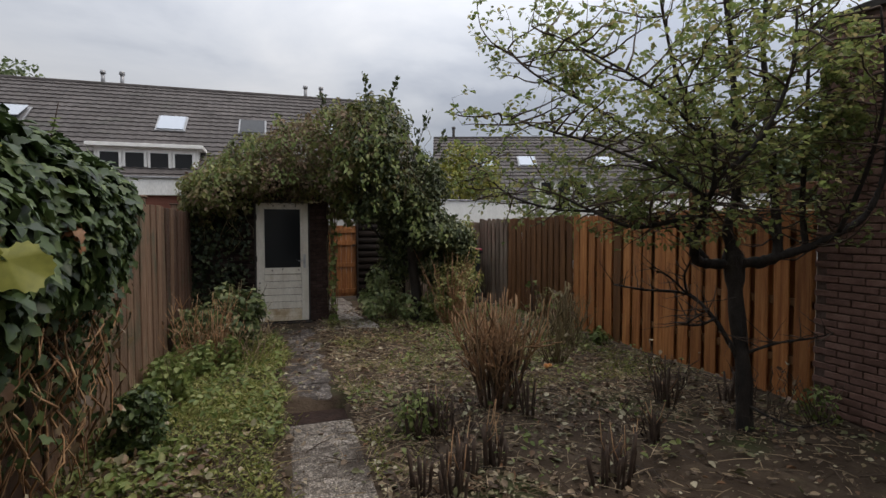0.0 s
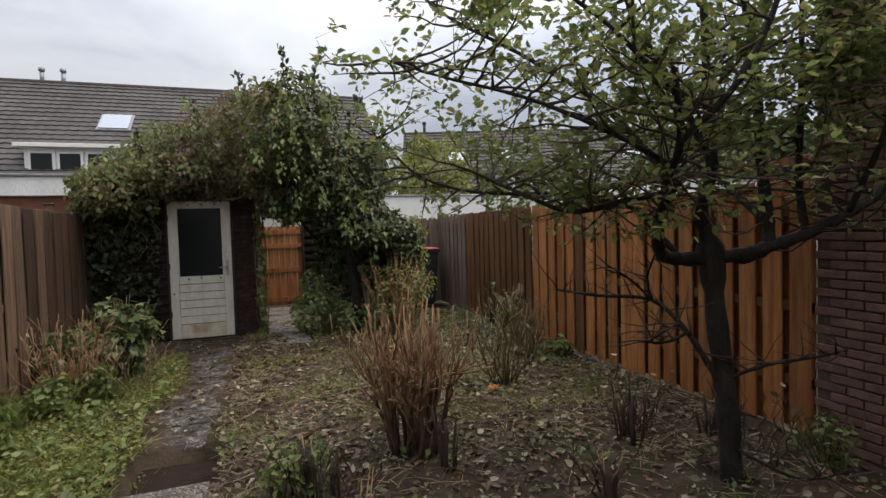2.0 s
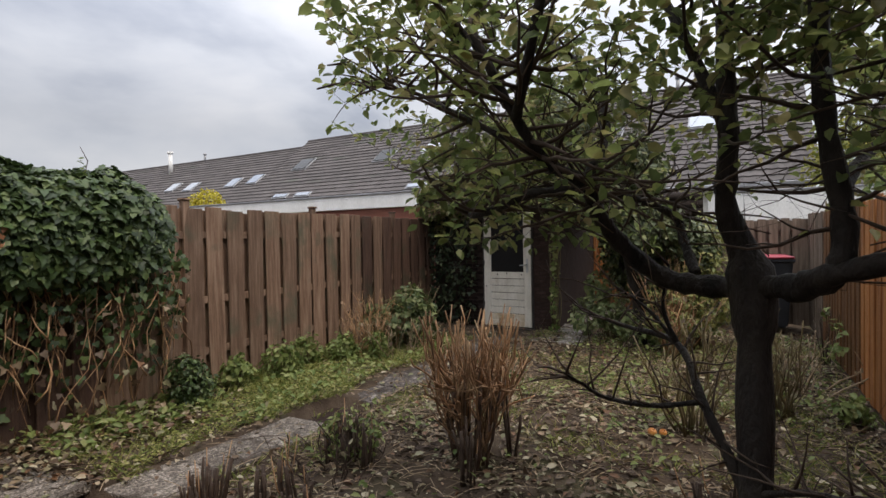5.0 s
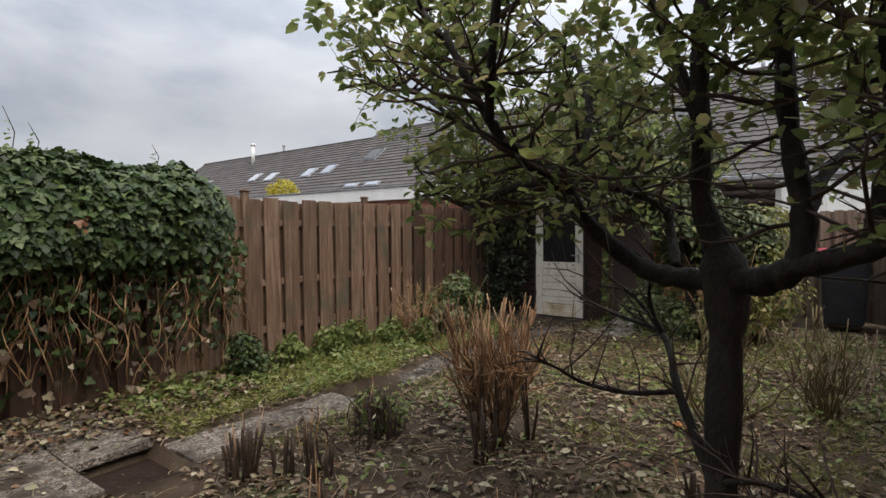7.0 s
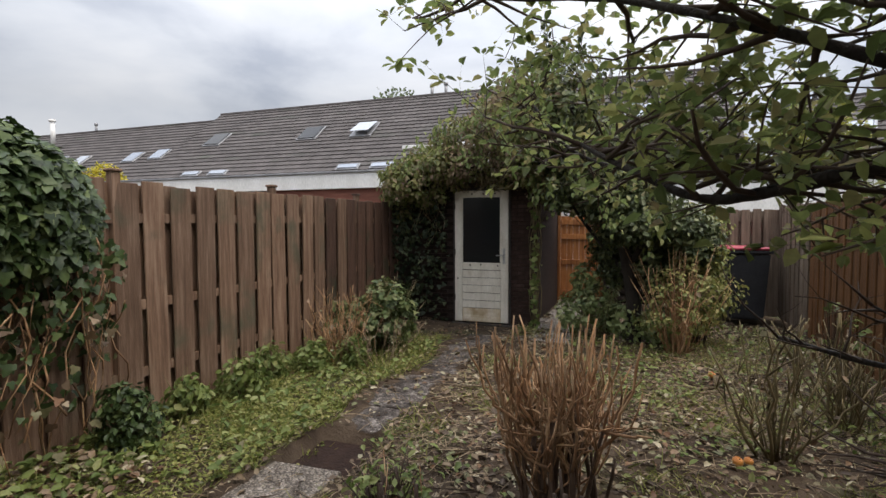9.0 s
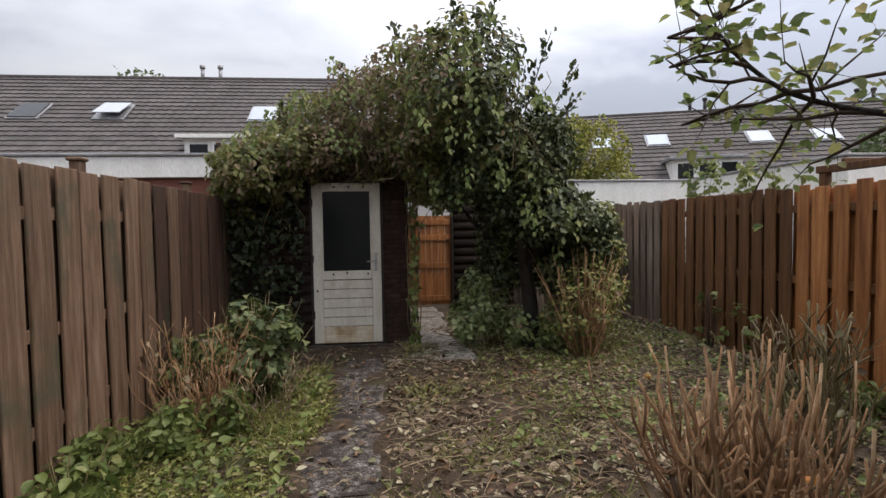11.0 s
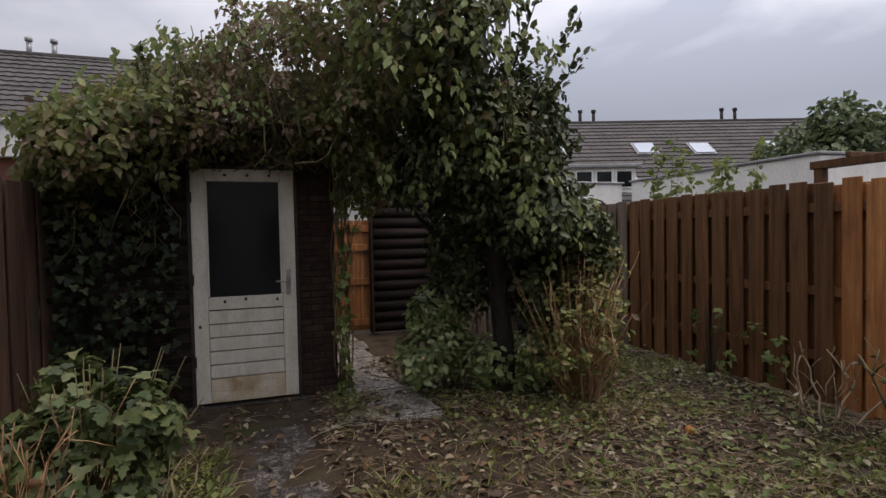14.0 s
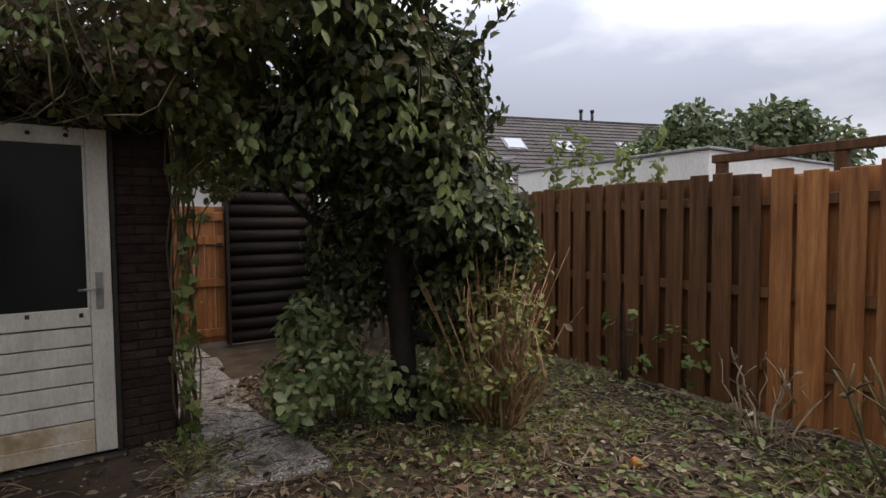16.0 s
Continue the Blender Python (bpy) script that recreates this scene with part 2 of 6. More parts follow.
M = dict(
    soil=surface("wet soil", [(0.028, 0.019, 0.013), (0.058, 0.041, 0.028), (0.092, 0.068, 0.047)], 3.0, rough=0.95, bump=0.9, fine=55, spec=0.12, stain=((0.045, 0.055, 0.02), 1.1, 0.56)),
    slab=surface("washed gravel slab", [(0.1, 0.08, 0.065), (0.19, 0.16, 0.13), (0.32, 0.28, 0.24)], 14, rough=0.82, bump=1.0, fine=150, vary=0.1, stain=((0.05, 0.037, 0.027), 3.0, 0.5), pebble=75),
    slab_worn=surface("worn soil-stained slab", [(0.034, 0.026, 0.022), (0.085, 0.07, 0.061), (0.27, 0.24, 0.215)], 16, rough=0.8, bump=1.0, fine=90, vary=0.15, stain=((0.03, 0.022, 0.017), 3.0, 0.49), pebble=75),
    slab_pale=surface("pale washed gravel slab", [(0.17, 0.145, 0.125), (0.28, 0.25, 0.22), (0.42, 0.38, 0.345)], 13, rough=0.75, bump=1.0, fine=120, vary=0.12, stain=((0.055, 0.045, 0.034), 3.4, 0.54), pebble=75),
    cream_dirty=surface("muddy cream paint", [(0.4, 0.3, 0.18), (0.55, 0.46, 0.33), (0.66, 0.6, 0.5)], 3.5, (2, 2, 1.2), 0.55, 0.15, 40, stain=((0.32, 0.22, 0.12), 4.2, 0.5)),
    hole=surface("wet pit earth", [(0.016, 0.009, 0.007), (0.034, 0.019, 0.014)], 9, rough=0.85, bump=0.8, spec=0.15),
    fence_brown=surface("weathered brown boards", [(0.09, 0.05, 0.031), (0.165, 0.1, 0.064), (0.25, 0.168, 0.116)], 3.2, (9, 9, 0.55), 0.75, 0.5, 30, vary=0.22, stain=((0.07, 0.072, 0.045), 2.2, 0.57)),
    # darker copy of fence_brown: overhang shade and weathering put into its colour
    fence_shaded=surface("shaded dark brown boards", [(0.034, 0.018, 0.012), (0.068, 0.037, 0.025), (0.11, 0.064, 0.043)], 3.2, (9, 9, 0.55), 0.7, 0.5, 30, vary=0.2, stain=((0.03, 0.036, 0.02), 2.2, 0.58)),
    fence_orange=surface("fresh stained orange boards", [(0.18, 0.062, 0.02), (0.3, 0.118, 0.038), (0.42, 0.19, 0.068)], 3.0, (8, 8, 0.5), 0.6, 0.4, 26, vary=0.2, stain=((0.16, 0.07, 0.03), 1.8, 0.6)),
    fence_dark=surface("dark stained boards", [(0.06, 0.026, 0.009), (0.112, 0.049, 0.018), (0.17, 0.08, 0.03)], 3.0, (8, 8, 0.5), 0.65, 0.4, 26, vary=0.2),
    fence_grey=surface("greyed boards", [(0.095, 0.068, 0.048), (0.165, 0.122, 0.09), (0.235, 0.18, 0.138)], 3.0, (8, 8, 0.5), 0.85, 0.4, 26, vary=0.18),
    log=surface("dark brown logs", [(0.012, 0.008, 0.006), (0.028, 0.018, 0.013)], 3.0, (0.5, 8, 8), 0.85, 0.4, 26, vary=0.2),
    bark=surface("wet apple bark", [(0.008, 0.006, 0.005), (0.019, 0.014, 0.011), (0.036, 0.029, 0.022)], 9, (1, 1, 0.5), 0.75, 1.0, 60, spec=0.35),
    twig=surface("twigs", [(0.035, 0.022, 0.016), (0.075, 0.05, 0.035)], 12, rough=0.7, bump=0.3, island=0.4),
    cane=surface("dry canes", [(0.15, 0.075, 0.037), (0.3, 0.17, 0.088), (0.46, 0.32, 0.19)], 6, rough=0.75, bump=0.3, island=0.45),
    cane_old=surface("old bark of canes", [(0.035, 0.021, 0.015), (0.075, 0.045, 0.03), (0.12, 0.078, 0.05)], 14, (1, 1, 0.4), 0.85, 0.6, 50, island=0.3),
    green_cane=surface("green canes", [(0.07, 0.055, 0.028), (0.16, 0.125, 0.06)], 6, rough=0.7, bump=0.2, island=0.35),
    straw=surface("dead stalks", [(0.16, 0.115, 0.072), (0.32, 0.245, 0.16)], 6, rough=0.85, bump=0.0, island=0.5),
    # darker copy of brick_dark, with the creeper's shade in the colour
    brick_shaded=surface("shaded dark brick", [(0.011, 0.008, 0.007), (0.018, 0.012, 0.01), (0.03, 0.019, 0.015)], 8, rough=0.95, bump=0.6, fine=70, vary=0.15, spec=0.1),
    brick_dark=surface("very dark brick", [(0.026, 0.016, 0.013), (0.042, 0.026, 0.021), (0.065, 0.041, 0.034)], 8, rough=0.95, bump=0.6, fine=70, vary=0.15, spec=0.12),
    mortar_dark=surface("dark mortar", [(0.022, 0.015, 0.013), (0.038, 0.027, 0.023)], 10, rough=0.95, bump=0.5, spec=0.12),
    brick_brown=surface("brown brick", [(0.1, 0.055, 0.043), (0.15, 0.083, 0.065), (0.2, 0.12, 0.096)], 7, rough=0.88, bump=0.5, fine=80, vary=0.14),
    mortar=surface("grey brown mortar", [(0.075, 0.048, 0.04), (0.11, 0.075, 0.062)], 10, rough=0.95, bump=0.5),
    cream=surface("dirty cream paint", [(0.5, 0.455, 0.375), (0.6, 0.555, 0.47), (0.67, 0.63, 0.55)], 3.0, (3, 3, 0.8), 0.5, 0.15, 40, stain=((0.36, 0.29, 0.17), 2.3, 0.64)),
    white=surface("white painted boards", [(0.68, 0.67, 0.63), (0.8, 0.79, 0.76)], 2.0, (2, 2, 0.5), 0.5, 0.08, 30, stain=((0.5, 0.5, 0.45), 0.8, 0.66)),
    red_wood=surface("red brown boarding", [(0.13, 0.045, 0.03), (0.22, 0.085, 0.055)], 3, (0.6, 6, 6), 0.7, 0.3, 30),
    roof=surface("brown grey concrete roof tiles", [(0.056, 0.05, 0.048), (0.085, 0.076, 0.073), (0.115, 0.103, 0.099)], 1.2, rough=0.85, bump=0.2, fine=20, vary=0.08, island=0.12, stain=((0.07, 0.075, 0.06), 0.35, 0.62)),
    plaster=surface("pale house wall", [(0.5, 0.48, 0.44), (0.62, 0.6, 0.55)], 1.5, rough=0.9, bump=0.2),
    zinc=surface("grey flue metal", [(0.2, 0.2, 0.2), (0.35, 0.35, 0.36)], 4, rough=0.45, bump=0.1, metal=0.6),
    steel=surface("worn aluminium", [(0.35, 0.35, 0.34), (0.5, 0.5, 0.49)], 12, rough=0.38, bump=0.05, metal=0.85),
    iron=surface("dark iron", [(0.02, 0.018, 0.016), (0.05, 0.042, 0.036)], 12, rough=0.6, bump=0.2),
    bin=surface("charcoal plastic", [(0.017, 0.018, 0.021), (0.03, 0.031, 0.035)], 5, rough=0.5, bump=0.1),
    lid=surface("pink red plastic", [(0.28, 0.04, 0.06), (0.4, 0.065, 0.09)], 5, rough=0.45, bump=0.1),
    apple=surface("bruised apple skin", [(0.35, 0.1, 0.03), (0.5, 0.26, 0.06)], 9, rough=0.4, bump=0.1),
    black=surface("black rubber", [(0.01, 0.01, 0.01), (0.02, 0.02, 0.02)], 9, rough=0.7, bump=0.1),
    ivy=foliage("ivy leaves", [(0.018, 0.032, 0.01), (0.034, 0.058, 0.017), (0.054, 0.086, 0.026), (0.11, 0.145, 0.05)], 0.46, 0.15, 0.3),
    creeper=foliage("creeper leaves", [(0.07, 0.085, 0.028), (0.13, 0.15, 0.045), (0.19, 0.21, 0.062), (0.1, 0.115, 0.04), (0.21, 0.16, 0.08), (0.28, 0.28, 0.095)], 0.48, 0.5),
    # ivy with the shade below the creeper overhang mixed into the leaf colours
    shaded_ivy=foliage("shaded ivy leaves", [(0.007, 0.011, 0.005), (0.012, 0.019, 0.008), (0.02, 0.029, 0.012), (0.05, 0.06, 0.026)], 0.6, 0.05, 0.2),
    creeper_dry=foliage("withered creeper leaves", [(0.12, 0.078, 0.053), (0.2, 0.138, 0.09), (0.28, 0.2, 0.13), (0.14, 0.15, 0.06)], 0.65, 0.3),
    evergreen=foliage("glossy evergreen leaves", [(0.03, 0.042, 0.016), (0.052, 0.07, 0.026), (0.085, 0.105, 0.04), (0.17, 0.18, 0.075)], 0.45, 0.18, 0.35),
    apple_leaf=foliage("apple leaves", [(0.1, 0.135, 0.046), (0.155, 0.2, 0.066), (0.21, 0.25, 0.085), (0.29, 0.31, 0.105), (0.3, 0.25, 0.12)], 0.38, 0.64, 0.45),
    weed=foliage("weeds", [(0.085, 0.125, 0.034), (0.14, 0.185, 0.052), (0.2, 0.245, 0.075), (0.29, 0.3, 0.12)], 0.5, 0.4),
    pale_shrub=foliage("pale yellowing leaves", [(0.1, 0.13, 0.04), (0.17, 0.19, 0.055), (0.26, 0.26, 0.085), (0.32, 0.27, 0.11)], 0.5, 0.35),
    broad=foliage("broad grey-green leaves", [(0.1, 0.14, 0.05), (0.17, 0.22, 0.08), (0.25, 0.3, 0.12), (0.36, 0.38, 0.18)], 0.36, 0.35, 0.5),
    nettle=foliage("dull green leaves", [(0.035, 0.053, 0.018), (0.06, 0.088, 0.027), (0.1, 0.13, 0.042), (0.17, 0.18, 0.075)], 0.5, 0.25),
    grass=foliage("grass", [(0.085, 0.11, 0.023), (0.155, 0.182, 0.04), (0.23, 0.24, 0.062), (0.34, 0.3, 0.13)], 0.6, 0.3),
    yellow_leaf=foliage("yellow green leaves", [(0.14, 0.17, 0.035), (0.22, 0.23, 0.05), (0.33, 0.3, 0.06)], 0.5, 0.35),
    fallen=foliage("fallen leaves", [(0.05, 0.032, 0.02), (0.12, 0.08, 0.048), (0.2, 0.145, 0.088), (0.12, 0.13, 0.056), (0.4, 0.35, 0.24), (0.16, 0.078, 0.035), (0.07, 0.046, 0.03), (0.09, 0.06, 0.036)], 0.55, 0.1),
    rust_leaf=foliage("orange-brown leaves", [(0.24, 0.1, 0.045), (0.36, 0.17, 0.085), (0.34, 0.21, 0.13)], 0.6, 0.3),
    gold_leaf=foliage("golden leaves", [(0.4, 0.33, 0.03), (0.55, 0.46, 0.05), (0.36, 0.34, 0.05)], 0.5, 0.4),
    far_leaf=foliage("far leaves", [(0.07, 0.095, 0.045), (0.115, 0.15, 0.07), (0.17, 0.21, 0.1)], 0.5, 0.35),
)
glass = bpy.data.materials.new("dark glass")
glass.use_nodes = True
gp = glass.node_tree.nodes["Principled BSDF"]
gp.inputs["Base Color"].default_value = (0.012, 0.013, 0.014, 1)
gp.inputs["Roughness"].default_value = 0.12
gp.inputs["Specular IOR Level"].default_value = 0.25
M["glass"] = glass
shine = bpy.data.materials.new("pale skylight glass")
shine.use_nodes = True
gp = shine.node_tree.nodes["Principled BSDF"]
gp.inputs["Base Color"].default_value = (0.35, 0.38, 0.42, 1)
gp.inputs["Roughness"].default_value = 0.06
gp.inputs["Specular IOR Level"].default_value = 1.0
gp.inputs["Metallic"].default_value = 0.6
M["shine"] = shine


# ---- helpers for meshes ----
def linked(name, mesh, material, parent=None, label="", at=None):
    if not mesh.materials:
        mesh.materials.append(material)
    ob = new(name, mesh)
    if mesh.materials[0] != material:
        ob.material_slots[0].link = "OBJECT"
        ob.material_slots[0].material = material
    if parent:
        ob.parent = parent
    if at is not None:
        ob.matrix_basis = at
    if label:
        tagged(ob, label)
    return ob


def part(name, bm, material, parent, label="", at=None):
    me = bpy.data.meshes.new(name)
    bm.to_mesh(me)
    bm.free()
    return linked(name, me, material, parent, label, at)


def thing(name, label, category, group="", kind="", at=None):
    ob = new(name)
    ob.empty_display_size = 0.1
    if at is not None:
        ob.matrix_basis = at
    return tagged(ob, label, category, group, kind)


def box(x0, x1, y0, y1, z0, z1, bevel=0.0, bm=None):
    bm = bm or bmesh.new()
    v = bmesh.ops.create_cube(bm, size=1, matrix=Matrix.LocRotScale(((x0 + x1) / 2, (y0 + y1) / 2, (z0 + z1) / 2), None, (x1 - x0, y1 - y0, z1 - z0)))["verts"]
    if bevel:
        edges = list({e for k in v for e in k.link_edges})
        bmesh.ops.bevel(bm, geom=edges, offset=bevel, segments=1, affect="EDGES")
    return bm


def box_mesh(name, sx, sy, sz, bevel=0.004):
    """A bevelled block standing on its origin."""
    me = bpy.data.meshes.new(name)
    bm = box(-sx / 2, sx / 2, -sy / 2, sy / 2, 0, sz, bevel)
    bm.to_mesh(me)
    bm.free()
    return me


class Sticks:
    """Gathers tapered tubes into one mesh."""

    def __init__(self):
        self.v, self.f = [], []

    def tube(self, pts, radii, n=5):
        pts = [Vector(p) for p in pts]
        start = len(self.v)
        for i, p in enumerate(pts):
            d = (pts[min(i + 1, len(pts) - 1)] - pts[max(i - 1, 0)]).normalized()
            a = d.cross(Vector((0.31, 0.17, 0.94)))
            if a.length < 0.05:
                a = d.cross(Vector((1, 0, 0)))
            a.normalize()
            b = d.cross(a)
            for k in range(n):
                w = 2 * math.pi * k / n
                self.v.append(p + radii[i] * (math.cos(w) * a + math.sin(w) * b))
        for i in range(len(pts) - 1):
            for k in range(n):
                p, q = start + i * n + k, start + i * n + (k + 1) % n
                self.f.append((p, q, q + n, p + n))
        self.f.append(tuple(range(start + n - 1, start - 1, -1)))
        self.f.append(tuple(start + (len(pts) - 1) * n + k for k in range(n)))

    def done(self, name, material, parent=None, label="", smooth=True):
        me = bpy.data.meshes.new(name)
        me.from_pydata([tuple(p) for p in self.v], [], self.f)
        if smooth:
            me.shade_smooth()
        return linked(name, me, material, parent, label)


LEAF = {
    "plain": (((0, 0, 0), (0.3, 0.32, 0.08), (0.24, 0.7, 0.07), (0, 1, -0.1), (-0.24, 0.7, 0.07), (-0.3, 0.32, 0.08)), ((0, 1, 2, 3), (0, 3, 4, 5))),
    "slim": (((0, 0, 0), (0.17, 0.4, 0.05), (0, 1, -0.12), (-0.17, 0.4, 0.05)), ((0, 1, 2), (0, 2, 3))),
    "lobed": (((0, 0, 0), (0.42, -0.12, 0.03), (0.58, 0.3, 0.08), (0.3, 0.42, 0.05), (0.3, 0.68, 0.06), (0, 1.05, -0.1),
               (-0.3, 0.68, 0.06), (-0.3, 0.42, 0.05), (-0.58, 0.3, 0.08), (-0.42, -0.12, 0.03), (0, 0.45, 0.0)),
              ((0, 1, 2, 10), (10, 2, 3), (10, 3, 4, 5), (10, 5, 6, 7), (10, 7, 8), (0, 10, 8, 9))),
    "blade": (((-0.03, 0, 0), (0.03, 0, 0), (0.022, 0.55, 0.06), (0, 1, 0.25), (-0.022, 0.55, 0.06)), ((0, 1, 2, 4), (2, 3, 4))),
}

rim = [(0.55 * math.sin(w) * k, 0.5 - 0.55 * math.cos(w) * k, 0.1 * math.sin(3 * w + 1)) for w, k in
       [(2 * math.pi * i / 40, (0.35 if i in (0, 40) else 0.78 + 0.24 * abs(math.cos(2.5 * 2 * math.pi * i / 40)) ** 0.7) * (1 + 0.05 * (-1) ** i)) for i in range(40)]]
LEAF["vine"] = (((0, 0.25, 0.05), *rim), tuple((0, 1 + i, 1 + (i + 1) % 40) for i in range(40)))


def unit(a):
    return a / np.maximum(np.linalg.norm(a, axis=1, keepdims=True), 1e-6)


def leaves(name, at, tips, normals, sizes, shape, material, parent=None, label=""):
    """Many leaves in one mesh: each at its place, with its tip and its upper face turned as given."""
    verts, faces = LEAF[shape]
    at, tips, normals, sizes = np.asarray(at, float), unit(np.asarray(tips, float)), np.asarray(normals, float), np.asarray(sizes, float)[:, None]
    side = unit(np.cross(tips, normals))
    up = np.cross(side, tips)
    out = np.empty((len(at), len(verts), 3))
    curl = np.random.uniform(0.4, 2.2, (len(at), 1))
    for k, (a, b, c) in enumerate(verts):
        out[:, k] = at + sizes * (a * side + b * tips + c * curl * up)
    m = len(verts)
    base = np.arange(len(at))[:, None] * m
    loops = np.concatenate([base + np.array(f) for f in faces], axis=1).ravel()
    per = np.array([len(f) for f in faces])
    one = np.concatenate(([0], np.cumsum(per)[:-1]))
    starts = (np.arange(len(at))[:, None] * per.sum() + one).ravel()
    me = bpy.data.meshes.new(name)
    me.vertices.add(len(at) * m)
    me.vertices.foreach_set("co", out.ravel())
    me.loops.add(len(loops))
    me.loops.foreach_set("vertex_index", loops.astype(np.int32))
    me.polygons.add(len(starts))
    me.polygons.foreach_set("loop_start", starts.astype(np.int32))
    me.update(calc_edges=True)
    me.validate()
    return linked(name, me, material, parent, label)


def rand(n, lo=-1.0, hi=1.0):
    return np.random.uniform(lo, hi, (n, 3))


def clump_points(blobs, count, shell=0.45, keep=None):
    """Places and outward directions in the outer shells of ellipsoids (x, y, z, rx, ry, rz), with a lumpy outline."""
    vol = np.array([b[3] * b[4] + b[4] * b[5] + b[3] * b[5] for b in blobs])
    pick = np.random.choice(len(blobs), count, p=vol / vol.sum())
    b = np.array(blobs)[pick]
    d = unit(np.random.normal(size=(count, 3)))
    lump = np.array([noise.noise(Vector(q)) for q in (b[:, :3] + d * b[:, 3:]) * 1.9])
    fine = np.array([noise.noise(Vector(q)) for q in (b[:, :3] + d * b[:, 3:]) * 5.0])
    r = 1 + 0.22 * lump + 0.13 * fine - shell * np.random.uniform(0, 1, count) ** 1.6
    p = b[:, :3] + d * b[:, 3:] * r[:, None]
    ok = np.ones(count, bool)
    for x, y, z, rx, ry, rz in blobs:
        ok &= (((p - (x, y, z)) / (rx, ry, rz)) ** 2).sum(1) > 0.3
    if keep is not None:
        ok &= keep(p)
    return p[ok], d[ok]


def whorls(p, d, k, droop, gap=0.03):
    """Sprays of k leaves round each place: they spread from one shoot, lie in overlapping layers and hang at the tips."""
    m = len(p)
    axis = unit(d * 0.9 + rand(m) * 0.55 + np.array((0, 0, 0.45)))
    a = unit(np.cross(axis, rand(m) + 0.01))
    b = np.cross(axis, a)
    at, tips, faces = [], [], []
    for i in range(k):
        w = 2 * math.pi * i * 0.382 + np.random.uniform(-0.5, 0.5, (m, 1))
        out = np.cos(w) * a + np.sin(w) * b
        at.append(p - axis * (gap * i * np.random.uniform(0.5, 1.4, (m, 1))) + out * 0.012)
        tips.append(out + axis * np.random.uniform(-0.25, 0.35, (m, 1)) - np.array((0, 0, droop)) * np.random.uniform(0.4, 1.3, (m, 1)))
        faces.append(axis + rand(m) * 0.35 + np.array((0, 0, 0.15)))
    return np.vstack(at), np.vstack(tips), np.vstack(faces)


# ---- ground ----
PIT = (0.07, 0.55, 4.36, 4.96)
POOL = (-0.03, 0.45, 2.35, 2.83)


def ground_height(x, y):
    if not (-1.5 < x < 4.5 and -1.5 < y < 10.2):
        return -0.03
    h = 0.035 * noise.noise(Vector((x * 0.9, y * 0.9, 3))) + 0.022 * noise.noise(Vector((x * 3.2, y * 3.2, 7))) + 0.012 * noise.noise(Vector((x * 9, y * 9, 1)))
    path = max(0.0, 1 - abs(x - 0.3) / 0.55) if y > 2.6 else (1.0 if x < 1.1 else max(0.0, 1 - (x - 1.1) / 0.4))
    h = h * (1 - min(1, 1.6 * path)) - 0.012 * min(1, 1.6 * path)
    if 2.8 < y < 8.9:
        side = min(1.0, max(0.0, (abs(x - 0.3) - 0.13) / 0.14)) * max(0.0, 1 - max(0.0, abs(x - 0.3) - 0.3) / 0.3)
        h += side * (0.02 + 0.026 * noise.noise(Vector((x * 5, y * 5, 11))))
        h += 0.014 * max(0.0, noise.noise(Vector((x * 4, y * 2.5, 23))) + (-0.1 if y > 5.2 else -0.2)) * 2.2 * (abs(x - 0.3) < 0.4)
    for x0, x1, y0, y1 in (PIT, POOL):
        if x0 - 0.05 < x < x1 + 0.05 and y0 - 0.05 < y < y1:
            h = -0.15
    return h


xs = [-400, -120, -40, -15, -6, -3] + [round(-1.6 + 0.06 * i, 3) for i in range(103)] + [6, 9, 15, 40, 120, 400]
ys = [-400, -120, -40, -12, -4] + [round(-1.6 + 0.06 * i, 3) for i in range(200)] + [12, 14, 18, 30, 60, 150, 500]
verts = [(x, y, ground_height(x, y)) for y in ys for x in xs]
faces = [(j * len(xs) + i, j * len(xs) + i + 1, (j + 1) * len(xs) + i + 1, (j + 1) * len(xs) + i) for j in range(len(ys) - 1) for i in range(len(xs) - 1)]
me = bpy.data.meshes.new("ground")
me.from_pydata(verts, [], faces)
me.shade_smooth()
tagged(linked("ground", me, M["soil"]), "dark wet garden soil strewn with leaf litter", "ground", kind="structure")


